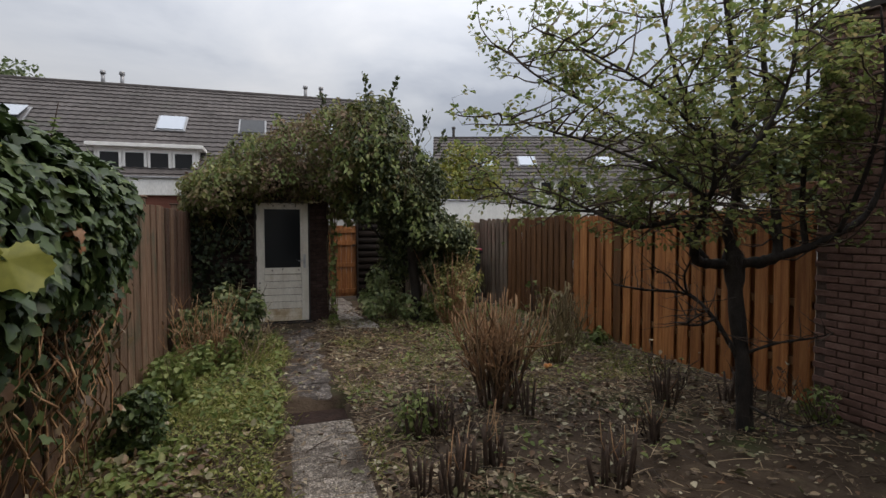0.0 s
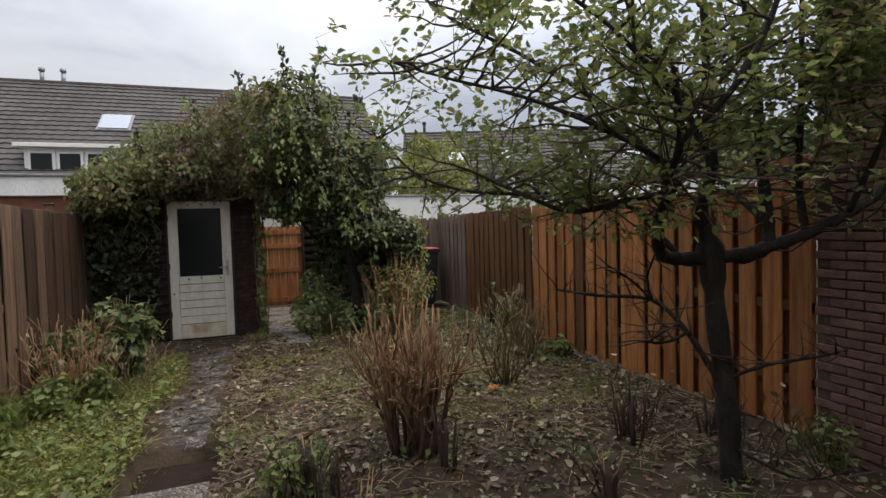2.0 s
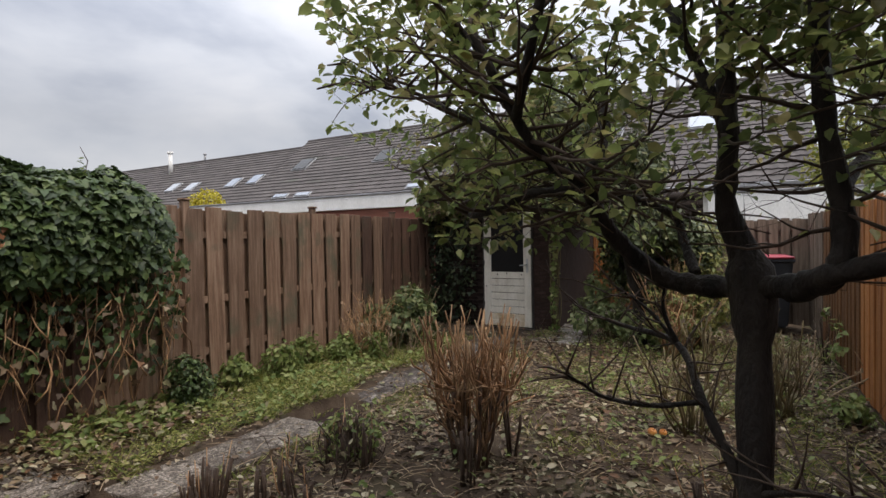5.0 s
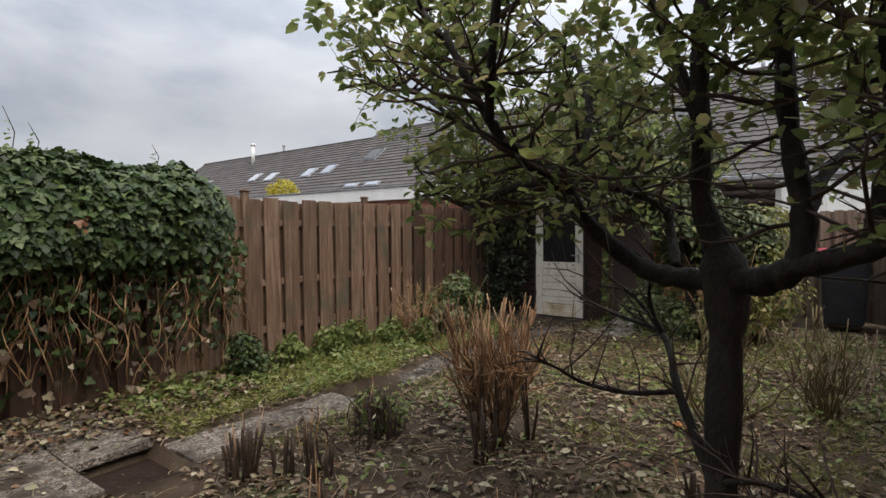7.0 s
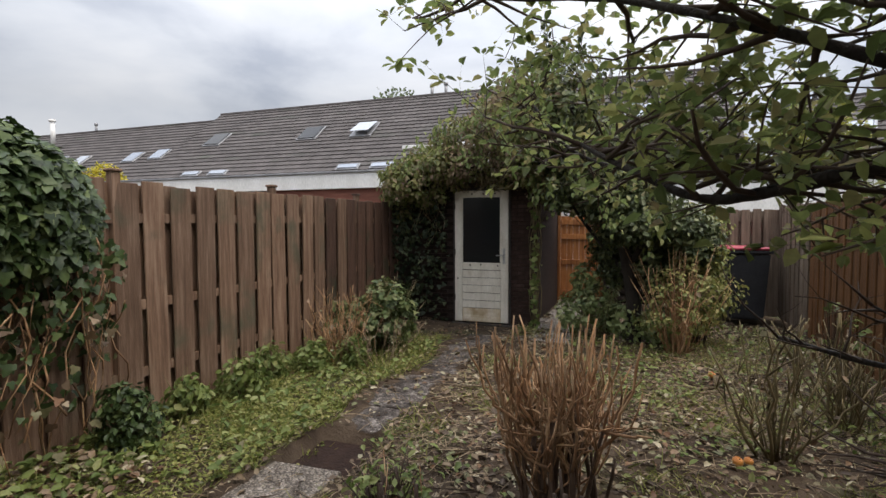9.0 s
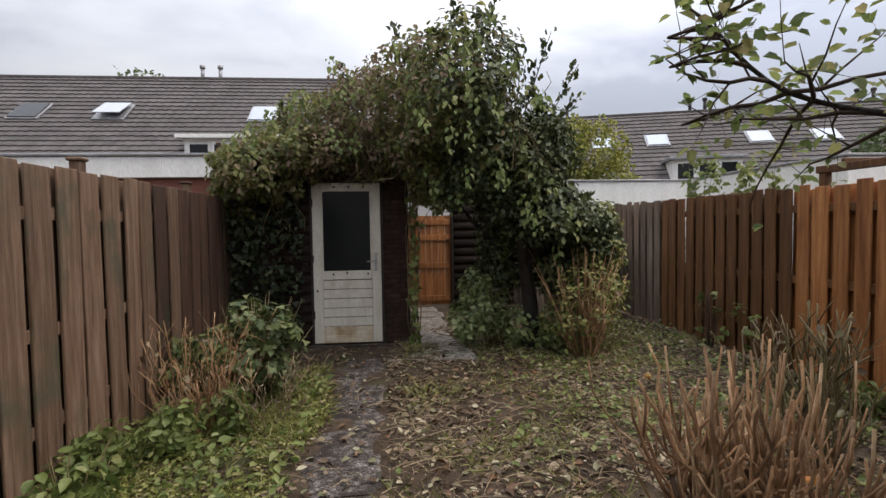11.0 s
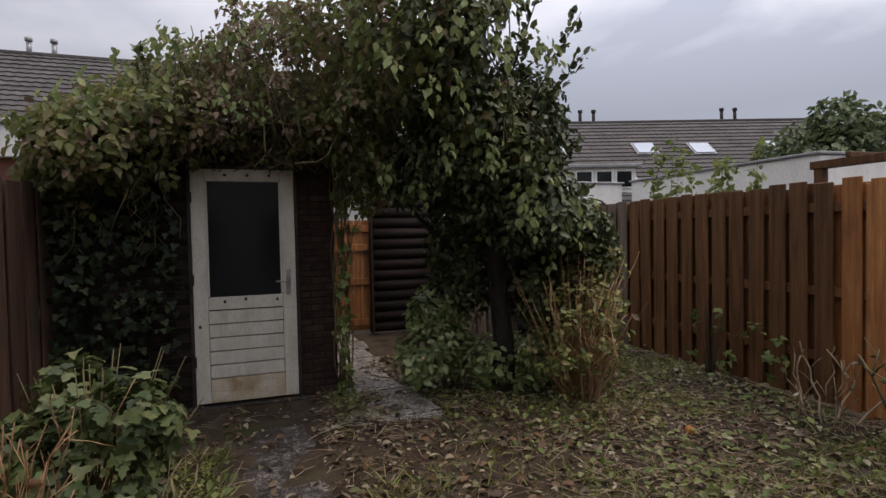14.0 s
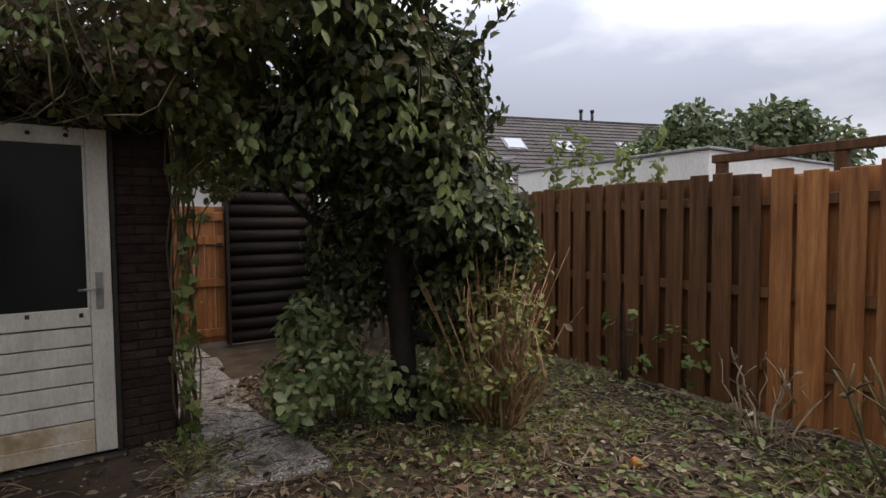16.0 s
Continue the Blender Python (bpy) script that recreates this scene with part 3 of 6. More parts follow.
# ---- board fences ----
def board_fence(name, label, a, b, z_top, pitch, wide, material_at, inner, post_step=1.8, post_over=0.06, rail_z=(0.35, 0.88, 1.55), cap=True):
    """Boards nailed on both sides of three rails, between posts. inner: the normal towards the garden."""
    ob = thing(name, label, "fence", kind="structure")
    a, b, inner = Vector((*a, 0)), Vector((*b, 0)), Vector((*inner, 0))
    run = (b - a).length
    d = (b - a) / run
    turn = math.degrees(math.atan2(d.y, d.x))
    front = [box_mesh("board", wide * w, 0.019, z_top * h - 0.03, 0.004) for w, h in ((1, 1), (1.05, 0.995), (0.95, 1.004), (1, 0.99))]
    rear = [box_mesh("board", pitch * 0.97, 0.019, z_top * h - 0.045, 0.004) for h in (1, 0.996, 1.003, 0.99)]
    n = int(run / pitch)
    rng = random.Random(len(name) * 7 + int(run * 10))
    for i in range(n + 1):
        s = min(run - wide / 2, wide / 2 + i * pitch + rng.uniform(-0.006, 0.006))
        for layer, shift in ((0.032, 0), (-0.032, pitch / 2)):
            q = a + d * min(run - wide / 2, s + shift) + inner * (layer + rng.uniform(-0.003, 0.003))
            me = (front if layer > 0 else rear)[rng.randrange(4)]
            piece = new("board", me)
            if not me.materials:
                me.materials.append(None)
            piece.parent = ob
            piece.matrix_basis = pose(q.x, q.y, 0.03 + rng.uniform(-0.008, 0.008), rng.uniform(-0.5, 0.5), rng.uniform(-0.35, 0.35), turn + rng.uniform(-0.6, 0.6))
            piece.material_slots[0].link = "OBJECT"
            piece.material_slots[0].material = material_at(q, rng)
    rail = box_mesh("rail", run, 0.044, 0.075, 0.004)
    for z in rail_z:
        mid = (a + b) / 2
        linked("rail", rail.copy(), M["fence_dark"] if name == "fence_right" else material_at(mid, rng), ob, at=pose(mid.x, mid.y, z, 0, 0, turn))
    post = box_mesh("post", 0.07, 0.07, z_top + post_over, 0.006)
    capm = box_mesh("post_cap", 0.095, 0.095, 0.025, 0.008)
    k = 0
    while k * post_step <= run + 0.05:
        q = a + d * min(run, k * post_step + 0.035)
        p = linked("post", post.copy(), material_at(q, rng), ob, at=pose(q.x, q.y, 0, 0, 0, turn))
        if cap:
            linked("post_cap", capm.copy(), material_at(q, rng), p, at=pose(0, 0, z_top + post_over))
        k += 1
    return ob


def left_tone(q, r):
    """Under the creeper and under the ivy, shade and weathering are in the board colour."""
    return M["fence_shaded"] if q.y > 7.6 + r.uniform(-0.9, 0.9) or q.y < 3.7 else M["fence_brown"]


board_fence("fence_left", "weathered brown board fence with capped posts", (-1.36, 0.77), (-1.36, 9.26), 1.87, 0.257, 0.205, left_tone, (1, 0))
board_fence("fence_left_near", "weathered brown board fence under ivy", (-1.36, -2.0), (-1.36, 0.76), 1.87, 0.257, 0.205, lambda q, r: M["fence_shaded"], (1, 0))


def right_tone(q, r):
    if q.y < 7.35:
        return M["fence_orange"] if r.random() > 0.08 else M["fence_dark"]
    if q.y > 9.75:
        return M["fence_grey"]
    return M["fence_dark"]


board_fence("fence_right", "orange and dark stained board fence", (4.47, 3.38), (4.47, 11.2), 1.8, 0.205, 0.15, right_tone, (-1, 0), post_over=-0.05, cap=False)
board_fence("fence_back", "greyed plain board fence behind the bin", (2.9, 11.25), (4.43, 11.25), 1.74, 0.165, 0.125, lambda q, r: M["fence_grey"], (0, -1), post_over=-0.05, cap=False)
board_fence("fence_return", "greyed board fence behind the evergreen bush", (2.9, 11.3), (2.9, 12.1), 1.72, 0.165, 0.125, lambda q, r: M["fence_grey"], (-1, 0), post_over=-0.05, cap=False)

# ---- neighbour's tall brick wall, right ----
WALL_X, WALL_END, WALL_TOP = 4.46, 3.36, 3.3
wall = thing("wall_right", "tall brown brick house wall", "wall", kind="structure")
part("wall_core", box(WALL_X + 0.008, WALL_X + 0.3, -2.2, WALL_END - 0.008, -0.1, WALL_TOP), M["mortar"], wall, "grey brown mortar")
part("coping", box(WALL_X - 0.03, WALL_X + 0.33, -2.2, WALL_END + 0.03, WALL_TOP, WALL_TOP + 0.07, 0.008), M["iron"], wall, "dark metal coping")

# ---- shed with its door ----
SY, SX0, SX1, STOP = 9.3, -1.34, 0.86, 2.32
shed = thing("garden_shed", "dark brick garden shed overgrown with creeper", "shed", kind="structure")
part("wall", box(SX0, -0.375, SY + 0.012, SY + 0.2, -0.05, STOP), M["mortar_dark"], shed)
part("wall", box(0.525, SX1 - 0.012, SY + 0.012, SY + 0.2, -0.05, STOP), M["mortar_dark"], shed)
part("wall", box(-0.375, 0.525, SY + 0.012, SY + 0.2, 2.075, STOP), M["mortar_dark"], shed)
part("side_wall", box(SX1 - 0.2, SX1 - 0.012, SY + 0.2, 11.9, -0.05, STOP), M["mortar_dark"], shed)
part("side_wall", box(SX0, SX0 + 0.2, SY + 0.2, 11.9, -0.05, STOP), M["mortar_dark"], shed)
part("back_wall", box(SX0, SX1 - 0.012, 11.9, 12.1, -0.05, STOP), M["mortar_dark"], shed)
part("roof", box(SX0 - 0.08, SX1 + 0.1, SY - 0.15, 12.2, STOP, STOP + 0.1, 0.01), M["iron"], shed, "flat bitumen roof")
part("floor", box(SX0 + 0.2, SX1 - 0.2, SY + 0.2, 11.9, -0.02, 0.0), M["mortar_dark"], shed)
part("threshold", box(-0.4, 0.55, SY - 0.09, SY + 0.2, -0.06, 0.008, 0.008), M["iron"], shed, "dark wet threshold")

door = thing("door_1", "dirty cream half-glazed shed door, closed", "door", kind="structure")
dx0, dx1, dy0, dy1, dz0, dz1 = -0.345, 0.495, SY - 0.035, SY + 0.01, 0.03, 2.035
for nm, q in (("stile", (dx0, dx0 + 0.115, dz0, dz1)), ("stile", (dx1 - 0.115, dx1, dz0, dz1)), ("rail", (dx0 + 0.117, dx1 - 0.117, dz1 - 0.105, dz1)),
              ("rail", (dx0 + 0.117, dx1 - 0.117, 0.83, 0.94)), ("rail", (dx0 + 0.117, dx1 - 0.117, dz0, 0.125))):
    part(nm, box(q[0], q[1], dy0, dy1, q[2], q[3], 0.005), M["cream_dirty" if q[3] < 0.2 else "cream"], door)
for i in range(6):
    z = 0.127 + i * 0.117
    part("panel_board", box(dx0 + 0.117, dx1 - 0.117, dy0 + 0.006, dy1, z, z + 0.1085, 0.0035), M["cream_dirty" if i < 1 else "cream"], door)
part("pane", box(dx0 + 0.11, dx1 - 0.11, dy0 + 0.018, dy0 + 0.024, 0.935, dz1 - 0.1), M["glass"], door, "dark glass pane")
for q in ((dx0 + 0.116, dx0 + 0.13, 0.942, dz1 - 0.107), (dx1 - 0.13, dx1 - 0.116, 0.942, dz1 - 0.107)):
    part("glazing_bead", box(q[0], q[1], dy0 + 0.004, dy0 + 0.017, q[2], q[3], 0.002), M["cream"], door)
plate = part("handle_plate", box(dx1 - 0.085, dx1 - 0.045, dy0 - 0.006, dy0, 0.93, 1.16, 0.003), M["steel"], door, "aluminium handle plate")
lever = Sticks()
lever.tube([(dx1 - 0.065, dy0 - 0.005, 1.06), (dx1 - 0.065, dy0 - 0.045, 1.06), (dx1 - 0.08, dy0 - 0.052, 1.06), (dx1 - 0.175, dy0 - 0.05, 1.055)], (0.009, 0.009, 0.009, 0.008), 8)
lever.done("lever", M["steel"], plate)
for x in (-0.06, 0.12, 0.3):
    bolt = Sticks()
    bolt.tube([(x - 0.01, dy0, 1.985), (x - 0.01, dy0 - 0.012, 1.985)], (0.014, 0.011), 8)
    bolt.done("bolt", M["iron"], door, "dark rusty bolt")
for x, z in ((-0.11, 0.885), (0.06, 0.9), (-0.31, 0.68), (0.32, 0.885)):
    part("paint_chip", box(x, x + 0.022, dy0 - 0.0015, dy0 + 0.001, z, z + 0.026), M["iron"], door, "dark chip in the paint")
for z in (0.35, 1.05, 1.75):
    part("hinge", box(dx0 - 0.012, dx0 + 0.012, dy0 - 0.008, dy0 + 0.004, z, z + 0.09, 0.002), M["iron"], door, "dark hinge")
frame_1 = thing("door_frame", "dark wooden frame of the shed door", "door frame", kind="structure")
for q in ((-0.376, -0.348, -0.02, 2.07), (0.498, 0.526, -0.02, 2.07)):
    part("jamb", box(q[0], q[1], SY - 0.02, SY + 0.1, q[2], q[3], 0.003), M["iron"], frame_1)
part("head", box(-0.348, 0.498, SY - 0.02, SY + 0.1, 2.04, 2.072, 0.003), M["iron"], frame_1)
part("stop", box(-0.348, 0.498, SY + 0.02, SY + 0.06, 0.0, 2.04), M["iron"], frame_1)

# ---- gate and log wall at the end of the passage ----
gate = thing("door_2", "orange-brown boarded garden gate, closed", "gate", kind="structure")
gb = box_mesh("board", 0.112, 0.02, 1.62, 0.004)
for i in range(7):
    linked("board", gb, M["fence_orange"], gate, at=pose(0.91 + 0.058 + i * 0.116, 12.1, 0.05))
for z in (0.12, 0.72, 1.22, 1.5):
    part("ledge", box(0.92, 1.7, 12.06, 12.088, z, z + 0.1, 0.004), M["fence_orange"], gate)
part("post", box(0.853, 0.909, 12.03, 12.11, -0.03, 1.95, 0.004), M["fence_orange"], gate)
part("latch", box(1.62, 1.69, 12.045, 12.058, 1.2, 1.24, 0.003), M["iron"], gate, "dark iron latch")
logs = thing("wall_logs", "dark brown wall of rounded horizontal logs", "wall", kind="structure")
for i in range(15):
    s = Sticks()
    s.tube([(1.74, 12.12, 0.08 + i * 0.155), (2.88, 12.12, 0.08 + i * 0.155)], (0.083, 0.083), 10)
    s.done("log", M["log"], logs)
part("corner_post", box(1.715, 1.755, 12.02, 12.22, 0, 2.4, 0.005), M["log"], logs)

# ---- back of the house behind the walk ----
house_back = thing("wall_house", "plain pale rear house wall with a dark window", "wall", kind="structure")
part("wall", box(-6, 9, -2.5, -2.2, -0.1, 5.5), M["plaster"], house_back)
part("pane", box(0.2, 2.4, -2.198, -2.185, 0.3, 2.2), M["glass"], house_back, "dark window pane")


# ---- neighbouring flat-roofed sheds ----
def flat_shed(name, label, x0, x1, y0, y1, z_band, z_top, low, band):
    ob = thing(name, label, "shed", kind="structure")
    part("wall", box(x0 + 0.06, x1 - 0.06, y0 + 0.06, y1, -0.1, z_band), low, ob)
    part("fascia", box(x0, x1, y0, y1, z_band, z_top, 0.01), band, ob, "white painted fascia")
    part("roof_edge", box(x0 - 0.03, x1 + 0.03, y0 - 0.03, y1 + 0.03, z_top, z_top + 0.035, 0.006), M["zinc"], ob, "thin grey roof edge")
    return ob


flat_shed("neighbour_shed", "long flat shed with white fascia over red boards", -11.5, -1.5, 9.75, 13.5, 2.16, 2.44, M["red_wood"], M["white"])
flat_shed("neighbour_shed", "white flat-roofed shed behind the orange fence", 6.5, 10.5, 8.85, 12.2, 0.4, 2.3, M["white"], M["white"])
flat_shed("neighbour_shed", "low white flat-roofed shed behind the grey fence", 2.95, 6.42, 12.35, 15.5, 0.4, 2.28, M["white"], M["white"])

pergola = thing("pergola", "brown wooden pergola beams behind the fence", "pergola")
for y in (4.6, 6.0, 7.2, 8.2):
    part("post", box(5.56, 5.65, y - 0.045, y + 0.045, -0.03, 2.02, 0.005), M["fence_dark"], pergola)
part("beam", box(5.55, 5.66, 4.2, 8.28, 2.02, 2.1, 0.005), M["fence_dark"], pergola)
for y in (6.0, 7.9):
    part("cross_beam", box(5.54, 6.45, y - 0.025, y + 0.025, 2.102, 2.15, 0.005), M["fence_dark"], pergola)


# ---- rows of houses ----
def house_row(name, label, at, length, ridge, depth, eave, tiles=0.33):
    """A terrace along local x with its front roof slope towards local -y; the ridge lies over y = 0."""
    ob = thing(name, label, "house", at=at)
    part("wall", box(0, length, -depth + 0.4, depth - 0.4, -0.1, eave + 0.2), M["plaster"], ob)
    rows = int(math.hypot(depth, ridge - eave) / tiles)
    rise = math.degrees(math.atan2(ridge - eave, depth))
    run = math.hypot(depth, ridge - eave) / rows
    bm = bmesh.new()
    bm.faces.new([bm.verts.new(p) for p in ((-0.1, -depth, eave), (length + 0.1, -depth, eave), (length + 0.1, 0, ridge), (-0.1, 0, ridge))])
    bm.faces.new([bm.verts.new(p) for p in ((-0.1, depth, eave), (-0.1, 0, ridge), (length + 0.1, 0, ridge), (length + 0.1, depth, eave))])
    roof = part("roof", bm, M["roof"], ob, "brown grey tiled roof in straight courses")
    v, f = [], []
    step = 0.3
    n = int((length + 0.3) / (step / 2))
    for i in range(n + 1):
        lift = 0.05 + 0.022 * (i % 2)
        v += [(-0.15 + i * step / 2, 0, 0), (-0.15 + i * step / 2, 0, lift), (-0.15 + i * step / 2, run + 0.02, lift - 0.042)]
    for i in range(n):
        q = i * 3
        f += [(q, q + 3, q + 4, q + 1), (q + 1, q + 4, q + 5, q + 2)]
    course = bpy.data.meshes.new("tile_course")
    course.from_pydata(v, [], f)
    for i in range(rows):
        linked("tile_course", course, M["roof"], roof, at=pose(0, -depth * (1 - i / rows), eave + (ridge - eave) * i / rows, rise))
    part("ridge", box(-0.15, length + 0.15, -0.13, 0.13, ridge - 0.06, ridge + 0.07, 0.03), M["roof"], ob)
    for x in (0, length):
        bm = bmesh.new()
        bm.faces.new([bm.verts.new(p) for p in ((x, -depth + 0.4, eave), (x, depth - 0.4, eave), (x, 0, ridge - 0.25))])
        part("gable", bm, M["white"], ob, "white gable")
    part("gutter", box(0, length, -depth - 0.1, -depth + 0.03, eave - 0.12, eave + 0.02, 0.02), M["zinc"], ob)
    return ob


def roof_window(ob, x, up, ridge, depth, eave, w=0.95, h=1.15, open_by=0.0, pane="shine"):
    """A window in the front slope; up: how far from eave to ridge, 0 to 1."""
    slope = math.degrees(math.atan2(ridge - eave, depth))
    m = pose(x, -depth * (1 - up), eave + (ridge - eave) * up + 0.04, slope)
    fr = part("roof_window", box(-w / 2, w / 2, -h / 2, h / 2, 0, 0.07, 0.01), M["zinc"], ob, "roof window with grey frame", at=m)
    part("pane", box(-w / 2 + 0.07, w / 2 - 0.07, -h / 2 + 0.07, h / 2 - 0.07, 0.06, 0.085), M[pane], fr, at=pose(0, 0, 0.02 + open_by, -open_by * 60))


def flue(ob, x, ridge, y=0.0, z=None, r=0.075, h=0.55, material="zinc"):
    z = ridge if z is None else z
    s = Sticks()
    s.tube([(x, y, z - 0.1), (x, y, z + h - 0.14)], (r, r), 8)
    p = s.done("flue", M[material], ob, "metal flue pipe")
    s = Sticks()
    s.tube([(x, y, z + h - 0.14), (x, y, z + h - 0.12), (x, y, z + h)], (r, r * 1.5, r * 1.4), 8)
    s.done("cowl", M[material], p)


RA, DA, EA = 7.6, 6.1, 3.0
row_a = house_row("terraced_house", "long terrace with brown grey tiled roof", pose(-19.2, 25.1, 0), 24.6, RA, DA, EA)
for x, up, op, pane in ((-3.8, 0.555, 0, "shine"), (-0.9, 0.56, 0, "glass"), (-9.0, 0.57, 0.12, "shine"), (-11.8, 0.575, 0, "glass"), (-17.3, 0.58, 0, "glass"), (2.4, 0.56, 0, "shine")):
    roof_window(row_a, x + 19.2, up, RA, DA, EA, 1.05, 1.2, op, pane)
for x in (-8.4, -6.9, -14.9, -16.4):
    roof_window(row_a, x + 19.2, 0.155, RA, DA, EA, 1.0, 0.4)
for x in (-6.8, -6.1, 1.3, 2.0):
    flue(row_a, x + 19.2, RA)
dorm = part("dormer", box(0, 3.1, 0, 2.6, 0, 1.22), M["white"], row_a, "white boarded dormer", at=pose(13.5, -5.25, 3.1))
part("dormer_roof", box(-0.2, 3.3, -0.25, 2.6, 1.221, 1.34, 0.01), M["white"], dorm, "white flat dormer roof")
for i in range(4):
    wf = part("window_frame", box(0.1 + i * 0.74, 0.8 + i * 0.74, -0.05, -0.003, 0.36, 1.12, 0.01), M["white"], dorm)
    part("pane", box(0.18 + i * 0.74, 0.72 + i * 0.74, -0.062, -0.052, 0.44, 1.05), M["glass"], wf)
row_a2 = house_row("terraced_house", "lower stretch of terrace with tiled roof", pose(-40, 25.0, 0), 20.7, RA - 0.35, DA, EA - 0.35)
for x, up in ((-20.6, 0.52), (-22.3, 0.5), (-28.2, 0.52), (-26.2, 0.5), (-34.5, 0.5)):
    roof_window(row_a2, x + 40, up, RA - 0.35, DA, EA - 0.35, 0.9, 1.0)
flue(row_a2, 8.6, RA, -1.0, 6.5, 0.14, 1.5, "white")
flue(row_a2, 11.0, RA - 0.35, 0)

RB, DB, EB = 6.5, 6.0, 2.1
turn_b = -17.5
row_b = house_row("terraced_house", "terrace with brown grey roof beyond the fence", pose(8.3, 27.47, 0, 0, 0, turn_b), 26, RB, DB, EB)


def along_b(x, y):
    return (x - 8.3) * math.cos(radians(turn_b)) + (y - 27.47) * math.sin(radians(turn_b))


for x, y, up in ((15.7, 22.7, 0.62), (18.0, 22.0, 0.61), (12.0, 24.0, 0.63), (13.5, 21.1, 0.25), (9.9, 24.6, 0.62), (21.2, 21.0, 0.62)):
    roof_window(row_b, along_b(x, y), up, RB, DB, EB, 0.95, 1.0)
for x, y in ((14.4, 25.5), (15.0, 25.3), (20.8, 23.5), (21.4, 23.3), (9.2, 27.2)):
    flue(row_b, along_b(x, y), RB, h=0.6, material="iron")
dorm = part("dormer", box(0, 2.4, 0, 2.2, 0, 1.05), M["white"], row_b, "white dormer", at=pose(along_b(11.4, 22), -5.0, 2.75))
part("dormer_roof", box(-0.15, 2.55, -0.2, 2.2, 1.051, 1.16, 0.01), M["zinc"], dorm, "dark dormer roof edge")
for i in range(3):
    wf = part("window_frame", box(0.1 + i * 0.75, 0.8 + i * 0.75, -0.05, -0.003, 0.25, 0.97, 0.01), M["white"], dorm)
    part("pane", box(0.18 + i * 0.75, 0.72 + i * 0.75, -0.062, -0.052, 0.33, 0.9), M["glass"], wf)


# ---- paths ----
def slab_mesh(w, d, seed):
    rng = random.Random(seed)
    bm = box(-w / 2, w / 2, -d / 2, d / 2, -0.05, 0.0, 0.009)
    for q in bm.verts:
        q.co += Vector((rng.uniform(-0.007, 0.007), rng.uniform(-0.007, 0.007), rng.uniform(-0.002, 0.002)))
    me = bpy.data.meshes.new("slab")
    bm.to_mesh(me)
    bm.free()
    return me


slabs = [slab_mesh(0.503, 0.503, i) for i in range(4)]
path = thing("path", "path of worn washed gravel slabs", "path", kind="structure")
for k, y in enumerate([3.095, 3.6, 4.105] + [5.255 + 0.507 * i for i in range(7)]):
    linked("slab", slabs[k % 4], M["slab" if y < 4.4 else "slab_worn"], path, at=pose(0.3 + 0.02 * math.sin(y * 2), y, (0.008 if y < 4.4 else -0.003) + random.uniform(-0.006, 0.006), random.uniform(-1, 1), random.uniform(-1, 1), random.uniform(-1.5, 1.5) + 90 * (k % 4)))
terrace = thing("terrace", "terrace of worn washed gravel slabs", "terrace", kind="structure")
for i in range(4):
    for j in range(9):
        x, y = -0.8 + i * 0.505, 2.588 - 0.507 * (8 - j)
        if (i, j) in ((2, 8), (3, 8), (3, 7)):
            continue
        linked("slab", slabs[(i * 3 + j) % 4], M["slab"], terrace, at=pose(x, y, 0.012 + random.uniform(-0.009, 0.009), random.uniform(-1.2, 1.2), random.uniform(-1.2, 1.2), random.uniform(-1.2, 1.2) + 90 * ((i + j) % 4)))
passage = thing("passage", "uneven gravel slabs beside the shed", "path", kind="structure")
for x, y, r in ((0.78, 8.63, -4), (1.27, 8.62, 5), (1.2, 9.15, 14), (1.13, 9.67, 4), (1.2, 10.2, -5), (1.16, 10.72, 3), (1.22, 11.24, -3), (1.15, 11.76, 4)):
    linked("slab", slabs[int(y * 7) % 4], M["slab_pale"], passage, at=pose(x, y, 0.02 + random.uniform(-0.01, 0.01), random.uniform(-2.5, 2.5), random.uniform(-2.5, 2.5), r))
part("kerb", box(0.55, 1.55, 8.3, 8.36, -0.05, 0.03, 0.012), M["slab_pale"], passage)
for q in (PIT, POOL):
    part("bed", box(q[0] - 0.05, q[1] + 0.05, q[2] - 0.04, q[3] + 0.02, -0.18, -0.1, 0.01), M["hole"], path if q is PIT else terrace, "dark wet bed of a missing slab")

# ---- wheelie bin ----
wb = thing("wheelie_bin", "charcoal wheelie bin with pink-red lid", "bin", at=pose(3.86, 10.76, 0.02, 0, 0, 3))
bm = bmesh.new()
lo = [bm.verts.new(p) for p in ((-0.23, -0.24, 0.05), (0.23, -0.24, 0.05), (0.23, 0.2, 0.05), (-0.23, 0.2, 0.05))]
hi = [bm.verts.new(p) for p in ((-0.29, -0.32, 1.07), (0.29, -0.32, 1.07), (0.29, 0.33, 1.07), (-0.29, 0.33, 1.07))]
bm.faces.new(lo[::-1]), bm.faces.new(hi)
for i in range(4):
    bm.faces.new((lo[i], lo[(i + 1) % 4], hi[(i + 1) % 4], hi[i]))
bmesh.ops.bevel(bm, geom=bm.edges[:], offset=0.03, segments=2, affect="EDGES")
part("body", bm, M["bin"], wb)
part("rim", box(-0.315, 0.315, -0.345, 0.355, 1.05, 1.1, 0.012), M["bin"], wb)
bm = box(-0.31, 0.31, -0.36, 0.36, 1.102, 1.15, 0.018)
for q in bm.verts:
    if q.co.z > 1.135:
        q.co.x *= 0.88
        q.co.y *= 0.9
part("lid", bm, M["lid"], wb, "pink-red lid")
for x in (-0.22, 0.22):
    s = Sticks()
    s.tube([(x - 0.025, 0.22, 0.1), (x + 0.025, 0.22, 0.1)], (0.1, 0.1), 16)
    s.done("wheel", M["black"], wb)
